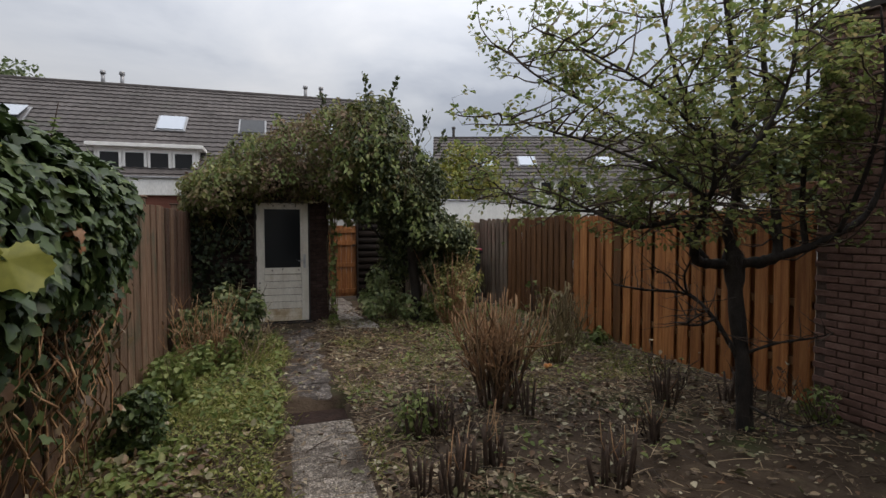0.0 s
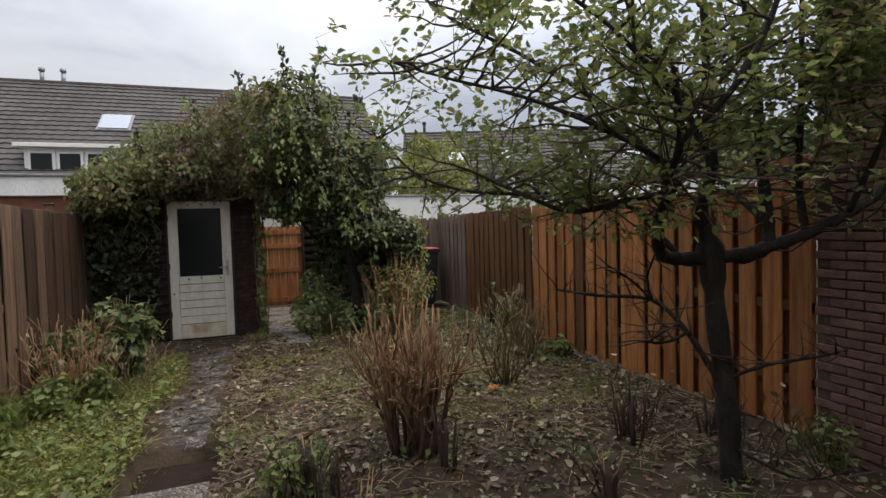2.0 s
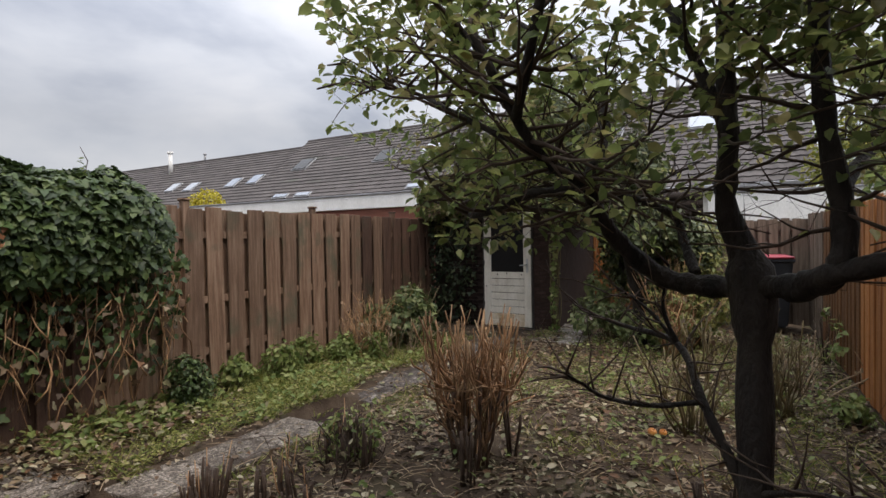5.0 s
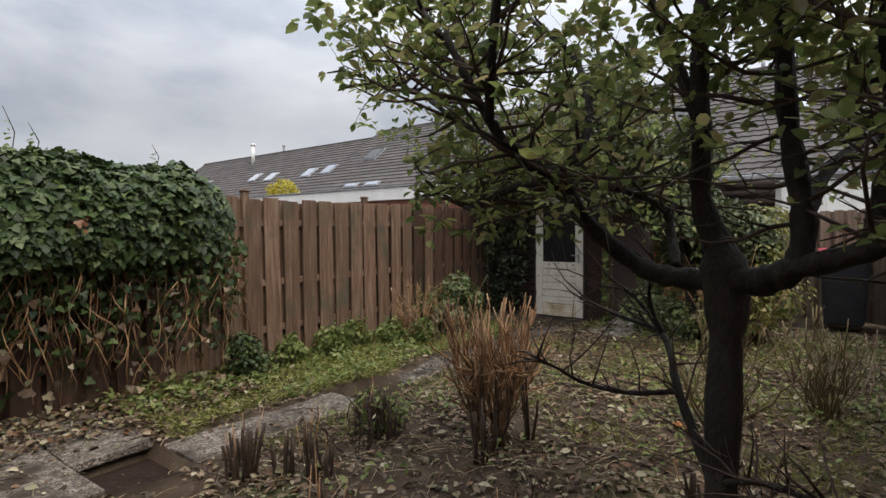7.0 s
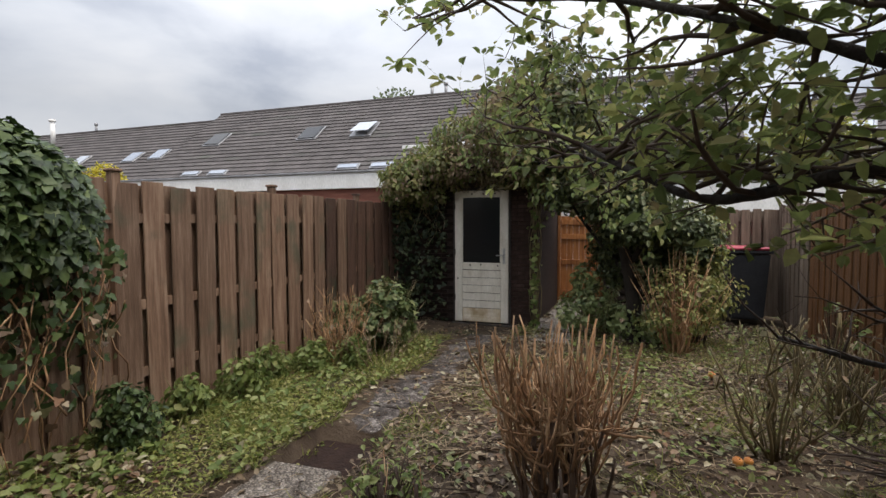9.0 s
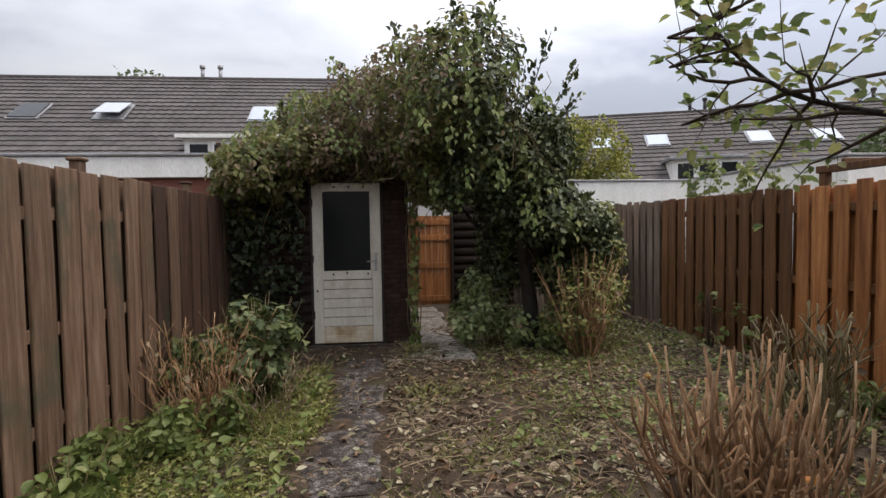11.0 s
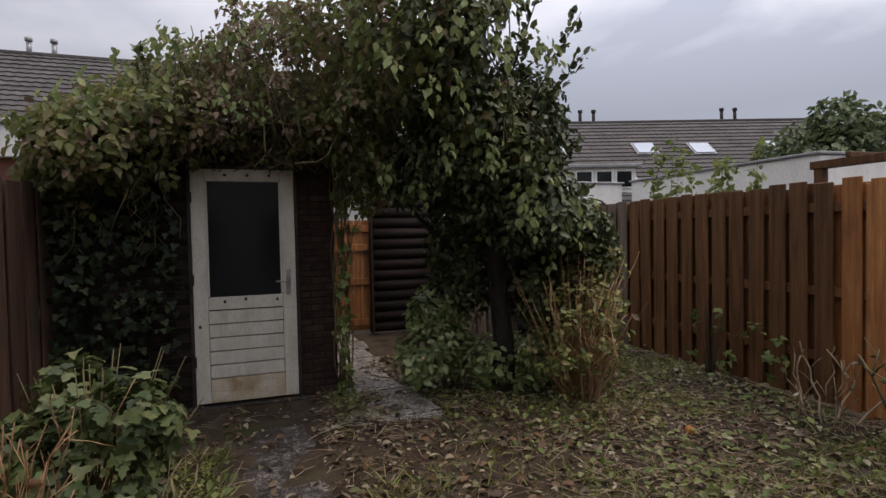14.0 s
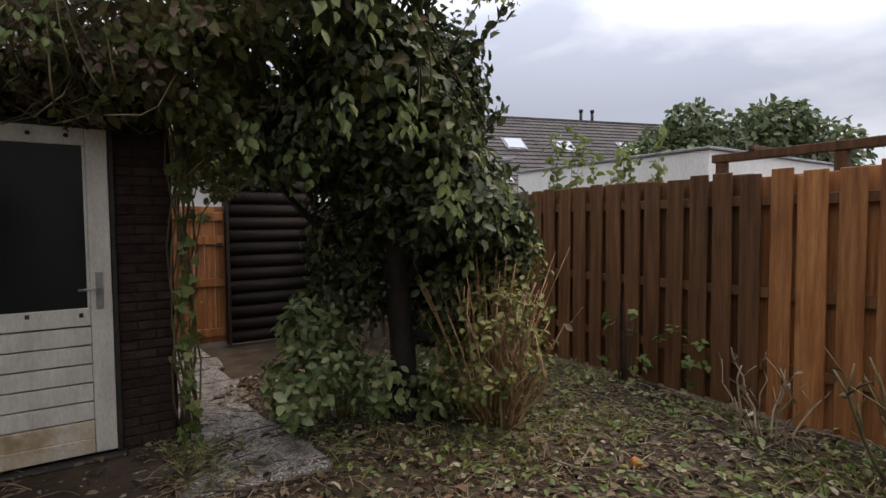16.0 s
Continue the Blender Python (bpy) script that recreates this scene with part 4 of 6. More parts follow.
s = Sticks()
s.tube([(-0.24, 0.37, 1.08), (0.24, 0.37, 1.08)], (0.016, 0.016), 8)
s.done("handle", M["bin"], wb)


# ---- apple tree ----
rng = random.Random(11)


def smooth_line(pts, per=4):
    """A rounded polyline through the given points."""
    pts = [Vector(p) for p in pts]
    out = []
    for i in range(len(pts) - 1):
        p0, p1, p2, p3 = pts[max(i - 1, 0)], pts[i], pts[i + 1], pts[min(i + 2, len(pts) - 1)]
        for k in range(per):
            t = k / per
            out.append(0.5 * ((2 * p1) + (p2 - p0) * t + (2 * p0 - 5 * p1 + 4 * p2 - p3) * t * t + (3 * p1 - p0 - 3 * p2 + p3) * t ** 3))
    out.append(pts[-1])
    return out


def grow(sticks, spots, p, d, length, r, level, rg, keep):
    """A crooked shoot with side shoots; gathers the places where leaves sit."""
    seg = 0.09 if level < 3 else 0.06
    n = max(2, int(length / seg))
    pts, dirs = [p.copy()], []
    for i in range(n):
        d = (d + 0.28 * Vector((rg.uniform(-1, 1), rg.uniform(-1, 1), rg.uniform(-1, 1))) + Vector((0, 0, 0.02))).normalized()
        q = pts[-1] + d * seg
        if not keep(q):
            d = (d * 0.3 + Vector((2.95 - q.x, 3.5 - q.y, 0.25)).normalized()).normalized()
            q = pts[-1] + d * seg
        pts.append(q)
        dirs.append(d.copy())
    sticks.tube(pts, [r * (1 - 0.75 * i / n) for i in range(n + 1)], 5 if level < 2 else 4 if level < 3 else 3)
    for i in range(1, n + 1):
        if level >= 2 or i > n * 0.5:
            spots.append((pts[i], dirs[i - 1], level))
        if level < 3 and rg.random() < (0.5, 0.42, 0.4)[level]:
            side = dirs[i - 1].cross(Vector((rg.uniform(-1, 1), rg.uniform(-1, 1), rg.uniform(-1, 1)))).normalized()
            nd = (dirs[i - 1] * 0.6 + side * rg.uniform(0.6, 1.0) + Vector((0, 0, 0.18))).normalized()
            grow(sticks, spots, pts[i], nd, length * rg.uniform(0.35, 0.6), r * (1 - 0.7 * i / n) * 0.6, level + 1, rg, keep)


def in_crown(q):
    return (((q.x - 2.85) / 1.62) ** 2 + ((q.y - 3.55) / 1.42) ** 2 < 1) and 1.32 < q.z < 4.2 and q.x + 0.95 * q.y > (5.1 if q.z < 1.9 else 4.55) and q.x < 4.36


apple = thing("apple_tree", "old apple tree with dark crooked limbs and sparse leaves", "tree")
F = Vector((3.49, 3.3, 1.31))
trunk = Sticks()
line = smooth_line([(3.51, 3.17, -0.06), (3.5, 3.18, 0.12), (3.497, 3.2, 0.5), (3.493, 3.27, 0.95), F, F + Vector((-0.06, 0.0, 0.26))], 5)
trunk.tube(line, [(0.092, 0.078, 0.07, 0.065, 0.062, 0.06)[min(5, i // 1)] if i < 6 else 0.058 + 0.005 * math.sin(i) + (0.018 if 17 < i < 22 else -0.007 * (i - 21) if i > 21 else 0) for i in range(len(line))], 14)
trunk.done("trunk", M["bark"], apple)
BOUGHS = (
    (((0, 0, 0), (-0.16, 0.04, 0.0), (-0.31, 0.06, 0.03), (-0.45, -0.06, 0.17), (-0.51, -0.17, 0.29), (-0.53, -0.26, 0.39), (-0.64, -0.36, 0.46), (-0.7, -0.5, 0.6), (-0.82, -0.6, 0.9)), 0.047, 0.5),
    (((-0.52, -0.24, 0.36), (-0.72, -0.28, 0.36), (-0.92, -0.2, 0.31), (-1.08, -0.11, 0.3), (-1.3, 0.05, 0.42), (-1.42, 0.15, 0.5)), 0.022, 0.3),
    (((-0.19, 0.08, 0.04), (-0.24, 0.2, 0.17), (-0.29, 0.27, 0.28), (-0.48, 0.3, 0.37), (-0.8, 0.45, 0.42), (-1.25, 0.72, 0.46), (-1.55, 0.98, 0.6), (-1.75, 1.1, 0.85)), 0.022, 0.25),
    (((0, 0, 0.02), (-0.08, -0.01, 0.28), (-0.07, -0.08, 0.54), (-0.08, -0.06, 0.95), (-0.02, 0.02, 1.5), (-0.1, 0.05, 2.2), (-0.2, 0.1, 2.7)), 0.044, 0.35),
    (((-0.07, -0.08, 0.54), (-0.22, 0.0, 0.95), (-0.45, 0.15, 1.5), (-0.6, 0.2, 2.2)), 0.026, 0.15),
    (((0, 0, 0), (0.12, -0.12, 0.02), (0.2, -0.2, 0.06), (0.39, -0.3, 0.13), (0.55, -0.42, 0.24), (0.74, -0.5, 0.4), (0.8, -0.58, 0.75), (0.74, -0.62, 1.3)), 0.046, 0.45),
    (((0.1, -0.1, 0.0), (0.21, -0.19, 0.06), (0.24, -0.18, 0.21), (0.19, -0.18, 0.58), (0.17, -0.16, 1.1), (0.12, -0.12, 1.7), (0.2, -0.1, 2.3)), 0.046, 0.35),
    (((0.24, -0.18, 0.21), (0.3, 0.1, 0.4), (0.48, 0.45, 0.6), (0.6, 0.7, 0.9), (0.6, 0.85, 1.3)), 0.026, 0.25),
    (((0.39, -0.3, 0.13), (0.44, -0.22, 0.45), (0.42, -0.25, 0.9), (0.5, -0.2, 1.6), (0.4, -0.3, 2.2)), 0.026, 0.2),
    (((0.55, -0.42, 0.24), (0.5, -0.65, 0.7), (0.35, -0.85, 1.2), (0.2, -0.9, 1.7)), 0.02, 0.15),
    (((-0.53, -0.26, 0.39), (-0.5, -0.05, 0.62), (-0.65, 0.2, 0.95), (-1.0, 0.5, 1.3), (-1.35, 0.8, 1.6), (-1.55, 0.95, 1.85)), 0.023, 0.15),
    (((-0.66, -0.4, 0.5), (-0.95, -0.35, 0.65), (-1.3, -0.15, 0.85), (-1.65, 0.1, 1.0), (-1.9, 0.35, 1.15)), 0.015, 0.2),
    (((-0.78, -0.56, 0.8), (-1.1, -0.45, 1.15), (-1.45, -0.3, 1.4), (-1.75, -0.12, 1.6)), 0.013, 0.15),
    (((-0.7, -0.5, 0.6), (-0.55, -0.7, 0.85), (-0.42, -0.8, 1.25), (-0.38, -0.8, 1.65)), 0.02, 0.1),
)
spots = []
for pts, r, bare in BOUGHS:
    s = Sticks()
    line = smooth_line([F + Vector(p) for p in pts], 5)
    n = len(line)
    s.tube(line, [r * (1 - 0.72 * i / n) * (1 + 0.13 * math.sin(i * 2.3 + r * 90)) for i in range(n)], 9)
    s.done("limb", M["bark"], apple)
    for i in range(int(n * bare), n):
        for _ in range(2 if rng.random() < 0.35 else 1):
            a = rng.uniform(0, 2 * math.pi)
            d = Vector((math.cos(a), math.sin(a), rng.uniform(-0.35, 0.8))).normalized()
            if line[i].x > 3.9 and d.x > 0:
                d.x *= -0.6
            b = Sticks()
            grow(b, spots, line[i], d, rng.uniform(0.35, 0.75), 0.009, 1, rng, in_crown)
            b.done("branch", M["twig"], apple)
# bare low shoots
for pts, r in ((((3.48, 3.22, 0.55), (3.4, 3.27, 0.72), (3.32, 3.33, 0.88), (3.22, 3.5, 1.05), (2.98, 3.72, 1.07), (2.76, 3.85, 1.11)), 0.023),
               (((3.22, 3.5, 1.05), (3.17, 3.48, 1.2), (3.2, 3.42, 1.38)), 0.012), (((3.22, 3.5, 1.05), (3.1, 3.55, 1.18), (2.95, 3.58, 1.28)), 0.011),
               (((3.33, 3.32, 0.87), (3.15, 3.28, 0.84), (2.98, 3.24, 0.86), (2.93, 3.08, 0.95), (2.9, 2.94, 1.02)), 0.012),
               (((3.5, 3.2, 0.6), (3.62, 3.03, 0.71), (3.74, 2.87, 0.77), (3.83, 2.74, 0.83)), 0.014),
               (((3.5, 3.14, 0.2), (3.6, 2.9, 0.13), (3.68, 2.78, 0.15), (3.76, 2.66, 0.24)), 0.012)):
    s = Sticks()
    line = smooth_line(pts, 5)
    s.tube(line, [r * (1 - 0.7 * i / len(line)) * (1 + 0.12 * math.sin(i * 1.9)) for i in range(len(line))], 7)
    s.done("shoot", M["bark"], apple)
    for i in range(3, len(line)):
        d = Vector((rng.uniform(-1, 0.4), rng.uniform(-0.6, 0.9), rng.uniform(-0.2, 0.8))).normalized()
        t = Sticks()
        grow(t, [], line[i], d, rng.uniform(0.14, 0.42), 0.0055, 2, rng, lambda q: True)
        t.done("branch", M["twig"], apple)
P, D, N, S = [], [], [], []
for p, d, lv in spots:
    dens = 2.0 if p.z < 2.1 else 2.3
    away = (p - F).length
    if away < 0.95 and p.z < 2.0:
        dens *= max(0.0, away - 0.3) * 1.2
    dens *= 0.85 if p.x < 3.1 else 1.5 if p.x > 3.5 and p.z > 1.9 else 1.0
    for _ in range(int(dens * rng.uniform(0.2, 3.1))):
        w = Vector((rng.uniform(-1, 1), rng.uniform(-1, 1), rng.uniform(-0.7, 0.6)))
        P.append(p + 0.012 * w)
        D.append(d * 0.4 + w)
        N.append((rng.uniform(-0.8, 0.8), rng.uniform(-0.8, 0.8), 1))
        S.append(rng.uniform(0.03, 0.062))
crown = leaves("crown", P, D, N, S, "plain", M["apple_leaf"], apple, "sparse dull green apple leaves")
tagged(crown, kind="stuff")

# ---- creeper on the shed, evergreen beside it ----
def shed_free(p):
    x, y, z = p[:, 0], p[:, 1], p[:, 2]
    at_door = (x > -0.42) & (x < 0.62) & (z < 2.06 + 0.05 * np.sin(x * 9)) & (y < 9.9)
    pier = (x > 0.5) & (x < 0.85) & (z < 1.98) & (y < 9.9)
    gap = (x > 0.8) & (x < 1.62) & (z < 1.72 + 0.12 * np.sin(x * 13)) & (y < 12)
    inside = (x > SX0) & (x < SX1) & (y > SY) & (z < STOP)
    return ~(at_door | pier | gap | inside) & (z > 0.05)


def wild(d, p, droop=0.5):
    return d * 0.5 + rand(len(p)) * 0.8 - np.array((0, 0, droop)), d * 0.8 + rand(len(p)) * 0.6 + np.array((0, 0, 0.6))


creeper = thing("creeper", "dense creeper, partly withered, heaped over the shed roof", "climbing plant")
blobs = [(-0.72, 9.7, 2.42, 0.72, 0.72, 0.5), (-0.2, 9.7, 2.68, 0.8, 0.78, 0.6), (0.45, 9.4, 2.9, 0.8, 0.85, 0.62), (0.95, 8.75, 3.0, 0.72, 0.8, 0.66), (1.4, 7.95, 2.98, 0.68, 0.66, 0.74),
         (1.25, 8.9, 2.4, 0.75, 0.6, 0.55), (0.7, 9.1, 2.45, 0.6, 0.5, 0.4), (-1.15, 9.25, 2.1, 0.38, 0.5, 0.5), (0.0, 9.2, 2.42, 0.6, 0.45, 0.34), (-0.7, 9.15, 2.2, 0.5, 0.42, 0.45), (1.35, 9.9, 2.1, 0.6, 1.4, 0.4),
         (1.6, 7.75, 2.35, 0.3, 0.22, 0.26), (1.95, 7.85, 2.05, 0.26, 0.2, 0.22), (-0.95, 8.95, 2.2, 0.5, 0.42, 0.42), (-0.35, 8.95, 2.42, 0.45, 0.35, 0.3), (0.95, 8.25, 2.4, 0.3, 0.25, 0.22), (1.3, 7.6, 2.7, 0.3, 0.25, 0.3)]
p, d = clump_points(blobs, 7000, 0.6, shed_free)
roll = np.random.uniform(0, 1, len(p))
ever = roll < np.clip(1.1 * (p[:, 0] - 0.85), 0, 0.72)
withered = ~ever & (np.random.uniform(0, 1, len(p)) > 0.86 - 0.5 * np.exp(-((p[:, 0] - 0.25) / 0.6) ** 2) + 0.35 * np.array([noise.noise(Vector(q) * 1.6) for q in p]))
green = ~ever & ~withered
p_ever, d_ever = p[ever], d[ever]
q, t, n = whorls(p[green], d[green], 5, 0.7)
ok = shed_free(q)
tagged(leaves("foliage", q[ok], t[ok], n[ok], np.random.uniform(0.045, 0.1, ok.sum()), "plain", M["creeper"], creeper, "green and yellowing creeper leaves"), kind="stuff")
q, t, n = whorls(p[withered], d[withered], 5, 0.8)
ok = shed_free(q)
tagged(leaves("withered_foliage", q[ok], t[ok], n[ok], np.random.uniform(0.035, 0.085, ok.sum()), "plain", M["creeper_dry"], creeper, "brown withered creeper leaves"), kind="stuff")
# wall ivy; its near-black leaf colour carries the overhang's shade
n_c = 1400
p = np.column_stack((np.random.uniform(-1.36, -0.42, n_c), SY - 0.02 - np.random.uniform(0, 0.24, n_c), np.random.uniform(0.05, 2.3, n_c)))
p = p[np.random.uniform(0, 1, n_c) < np.clip(0.15 + 0.9 * (-0.58 - p[:, 0]) + 0.5 * p[:, 2] / 2.3 + 0.4 * np.array([noise.noise(Vector(q) * 3) for q in p]), 0.04, 1)]
tagged(leaves("ivy_curtain", p, rand(len(p)) * 0.6 + np.array((0, -0.3, -0.8)), rand(len(p)) * 0.5 + np.array((0, -1, 0.3)), np.random.uniform(0.035, 0.075, len(p)), "lobed", M["shaded_ivy"], creeper, "dark ivy hanging down the wall"), kind="stuff")
stems = Sticks()
for i in range(150):
    x = rng.uniform(-1.3, 2.6)
    z0 = 2.2 + rng.uniform(0, 1.2) if x > -0.6 else 2.3
    y0 = 9.1 - rng.uniform(-0.1, 0.25)
    ln = rng.uniform(0.4, 1.1)
    if -0.45 < x < 0.85:
        ln = min(ln, z0 - 2.0)
    pts = [(x + 0.12 * math.sin(k * 1.3 + i) * k / 6, y0 - 0.05 * math.sin(k + i), z0 - ln * k / 6) for k in range(7)]
    stems.tube(pts, [0.005] * 7, 3)
for i in range(44):
    x0, z0 = rng.uniform(0.2, 2.0), rng.uniform(2.6, 3.5)
    dx, dz = rng.uniform(-0.5, 0.5), rng.uniform(-0.8, -0.2)
    stems.tube([(x0 + dx * k / 6, 8.75 - 0.9 * max(0, x0 - 0.9) - 0.12 * math.sin(k / 6 * 3.1), max(2.02, z0 + dz * k / 6 - 0.2 * math.sin(k / 6 * 3.1))) for k in range(7)], [0.0065] * 7, 3)
for i in range(14):
    x = 0.87 + rng.uniform(-0.04, 0.08)
    stems.tube([(x + 0.05 * math.sin(k * 1.1 + i), SY - 0.02 - rng.uniform(0, 0.03), 2.1 * k / 8) for k in range(9)], [0.008] * 9, 4)
tagged(stems.done("stem_tangle", M["green_cane"], creeper, "tangled hanging stems"), kind="stuff")
n_c = 70
p = np.column_stack((np.random.normal(0.9, 0.04, n_c), SY - np.random.uniform(0.02, 0.22, n_c), np.random.uniform(0.02, 1.9, n_c) ** 1.0))
tagged(leaves("corner_ivy", p, rand(n_c) - np.array((0, 0.2, 0.5)), rand(n_c) * 0.6 + np.array((0.2, -1, 0.3)), np.random.uniform(0.04, 0.08, n_c), "lobed", M["weed"], creeper, "light ivy on the shed corner"), kind="stuff")

bush = thing("evergreen_tree", "dense dark evergreen tree leaning over the passage", "tree")
s = Sticks()
line = smooth_line([(2.25, 8.72, -0.05), (2.27, 8.72, 0.4), (2.2, 8.66, 0.9), (2.05, 8.45, 1.6), (1.75, 8.2, 2.3), (1.5, 8.0, 3.1)], 4)
s.tube(line, [0.11 - 0.0036 * i for i in range(len(line))], 10)
s.done("trunk", M["bark"], bush)
for pts in (((2.2, 8.68, 0.85), (1.95, 8.8, 1.15), (1.65, 8.95, 1.5), (1.4, 9.1, 1.85)), ((2.18, 8.65, 0.95), (2.4, 8.5, 1.4), (2.5, 8.4, 2.0)), ((2.05, 8.45, 1.6), (1.8, 8.5, 2.0), (1.5, 8.6, 2.6))):
    s = Sticks()
    line = smooth_line(pts, 4)
    s.tube(line, [0.042 - 0.0024 * i for i in range(len(line))], 8)
    s.done("limb", M["bark"], bush)
blobs = [(1.9, 8.25, 2.1, 0.62, 0.52, 0.58), (2.25, 8.3, 1.7, 0.55, 0.48, 0.46), (1.6, 8.6, 1.95, 0.5, 0.45, 0.36), (2.7, 8.45, 1.5, 0.5, 0.4, 0.3), (2.95, 8.5, 1.3, 0.35, 0.35, 0.25), (2.3, 8.3, 2.35, 0.4, 0.4, 0.5), (2.15, 8.95, 1.3, 0.5, 0.35, 0.6), (2.65, 8.75, 1.0, 0.45, 0.35, 0.4), (2.87, 8.65, 1.13, 0.22, 0.18, 0.2)]
p, d = clump_points(blobs, 5200, 0.62, lambda q: shed_free(q) & (q[:, 2] > 0.4))
q, t, n = whorls(np.vstack((p, p_ever)), np.vstack((d, d_ever)), 6, 0.25)
ok = shed_free(q)
tagged(leaves("crown", q[ok], t[ok], n[ok], np.random.uniform(0.045, 0.09, ok.sum()), "plain", M["evergreen"], bush, "glossy dark evergreen leaves"), kind="stuff")
# pale drooping sprays on the face of the creeper
P, D, S = [], [], []
face = [(-0.9, 8.75, 2.5), (-0.6, 8.8, 2.9), (0.05, 8.75, 2.6), (0.5, 8.6, 3.0), (0.75, 8.3, 2.5), (0.95, 7.95, 2.8), (0.9, 8.1, 3.3), (1.1, 7.4, 2.6), (1.3, 7.3, 2.95), (1.55, 7.3, 2.5),
        (1.7, 7.4, 3.0), (1.9, 7.6, 2.7), (1.55, 7.6, 2.2), (1.85, 7.75, 2.15), (2.1, 7.85, 2.3), (2.3, 7.85, 1.8), (1.2, 8.3, 2.15), (1.5, 8.2, 1.95), (0.2, 8.9, 3.3), (-0.2, 8.95, 3.1), (1.35, 7.35, 3.4), (2.0, 7.8, 1.8), (2.55, 8.1, 1.5)]
for x, y, z in face:
    for s_i in range(3):
        sx, sy, sz = x + rng.uniform(-0.22, 0.22), y + rng.uniform(-0.1, 0.08), z + rng.uniform(-0.2, 0.2)
        for k in range(11):
            f = k / 10
            P.append((sx + rng.uniform(-0.06, 0.06), sy - 0.08 * f + rng.uniform(-0.05, 0.05), sz - 0.2 * f + rng.uniform(-0.04, 0.04)))
            D.append((rng.uniform(-0.7, 0.7), rng.uniform(-0.6, 0.2), -0.8))
            S.append(rng.uniform(0.04, 0.085))
tagged(leaves("pale_sprays", P, D, rand(len(P)) * 0.5 + np.array((0, -0.6, 0.9)), S, "plain", M["weed"], creeper, "pale yellow-green drooping sprays"), kind="stuff")
# upright shoots that stand out of the outline
shoots, P, D, S = Sticks(), [], [], []
for x, y, z, dx, dz in ((2.05, 7.9, 2.4, 0.45, 0.35), (2.0, 7.95, 2.85, 0.25, 0.55), (1.6, 7.9, 3.5, 0.12, 0.35), (1.3, 7.9, 3.55, -0.05, 0.3), (2.3, 8.2, 2.0, 0.4, 0.2), (2.15, 8.0, 2.6, 0.4, 0.5), (2.4, 8.3, 1.7, 0.4, 0.1), (0.2, 9.5, 3.15, -0.15, 0.35), (-0.6, 9.5, 2.75, -0.1, 0.3), (0.8, 8.8, 3.5, -0.1, 0.25)):
    shoots.tube([(x + dx * k / 5, y - 0.03 * k, z - 0.25 + (dz + 0.25) * k / 5) for k in range(6)], [0.008 - 0.001 * k for k in range(6)], 4)
    for k in range(44):
        f = rng.uniform(0.1, 1)
        P.append((x + dx * f + rng.uniform(-0.05, 0.05), y - 0.15 * f + rng.uniform(-0.05, 0.05), z - 0.25 + (dz + 0.25) * f))
        D.append((dx * 0.7 + rng.uniform(-0.7, 0.7), rng.uniform(-0.8, 0.8), 0.7 + rng.uniform(-0.5, 0.4)))
        S.append(rng.uniform(0.05, 0.09))
tagged(shoots.done("stem_tangle", M["twig"], bush), kind="stuff")
tagged(leaves("shoot_leaves", P, D, rand(len(P)) + np.array((0, -0.5, 0.4)), S, "plain", M["evergreen"], bush), kind="stuff")


# ---- shrubs ----
def leafy_shrub(name, label, at, blobs, count, size, shape, leaf, stems_n, stem_h, stem_m="twig", spread=0.25, droop=0.3, group=""):
    ob = thing(name, label, "shrub", group=group, at=pose(*at))
    s = Sticks()
    for i in range(stems_n):
        a, r = rng.uniform(0, 6.3), rng.uniform(0.02, spread)
        top = rng.uniform(0.6, 1.0) * stem_h
        s.tube([(math.cos(a) * r * (0.3 + 0.7 * k / 4) * (1 + k * 0.15), math.sin(a) * r * (0.3 + 0.7 * k / 4) * (1 + k * 0.15), -0.03 + (top + 0.03) * k / 4) for k in range(5)], [0.006 - 0.0009 * k for k in range(5)], 4)
    tagged(s.done("stem_tangle", M[stem_m], ob), kind="stuff")
    p, d = clump_points(blobs, count // 4, 0.7, lambda q: q[:, 2] > 0.02)
    p, t, n = whorls(p, d, 4, droop, 0.02)
    p[:, 2] = np.maximum(p[:, 2], 0.02)
    tagged(leaves("foliage", p, t, n, np.random.uniform(size[0], size[1], len(p)), shape, M[leaf], ob), kind="stuff")
    return ob


leafy_shrub("nettle_shrub", "tall green weedy shrub against the brown fence", (-0.56, 7.22, 0), [(0, 0, 0.4, 0.45, 0.5, 0.38), (0.2, -0.15, 0.62, 0.22, 0.25, 0.24), (-0.1, 0.2, 0.72, 0.2, 0.22, 0.2), (-0.4, 0.1, 0.35, 0.35, 0.45, 0.3)], 2600, (0.035, 0.075), "lobed", "nettle", 40, 0.95, "green_cane", 0.35)
leafy_shrub("broadleaf_shrub", "light green leafy shrub beside the slabs", (1.85, 8.9, 0), [(-0.32, -0.05, 0.36, 0.26, 0.28, 0.28), (-0.2, 0.05, 0.8, 0.22, 0.22, 0.2), (-0.1, 0.05, 0.4, 0.32, 0.32, 0.3), (-0.22, 0.15, 0.66, 0.2, 0.22, 0.17), (0.25, -0.12, 0.3, 0.32, 0.28, 0.24), (0.55, -0.25, 0.22, 0.3, 0.26, 0.2), (0.1, 0.1, 0.6, 0.16, 0.18, 0.16), (0.85, -0.1, 0.3, 0.35, 0.3, 0.26)], 2500, (0.055, 0.11), "plain", "broad", 26, 0.8, "green_cane", 0.3)
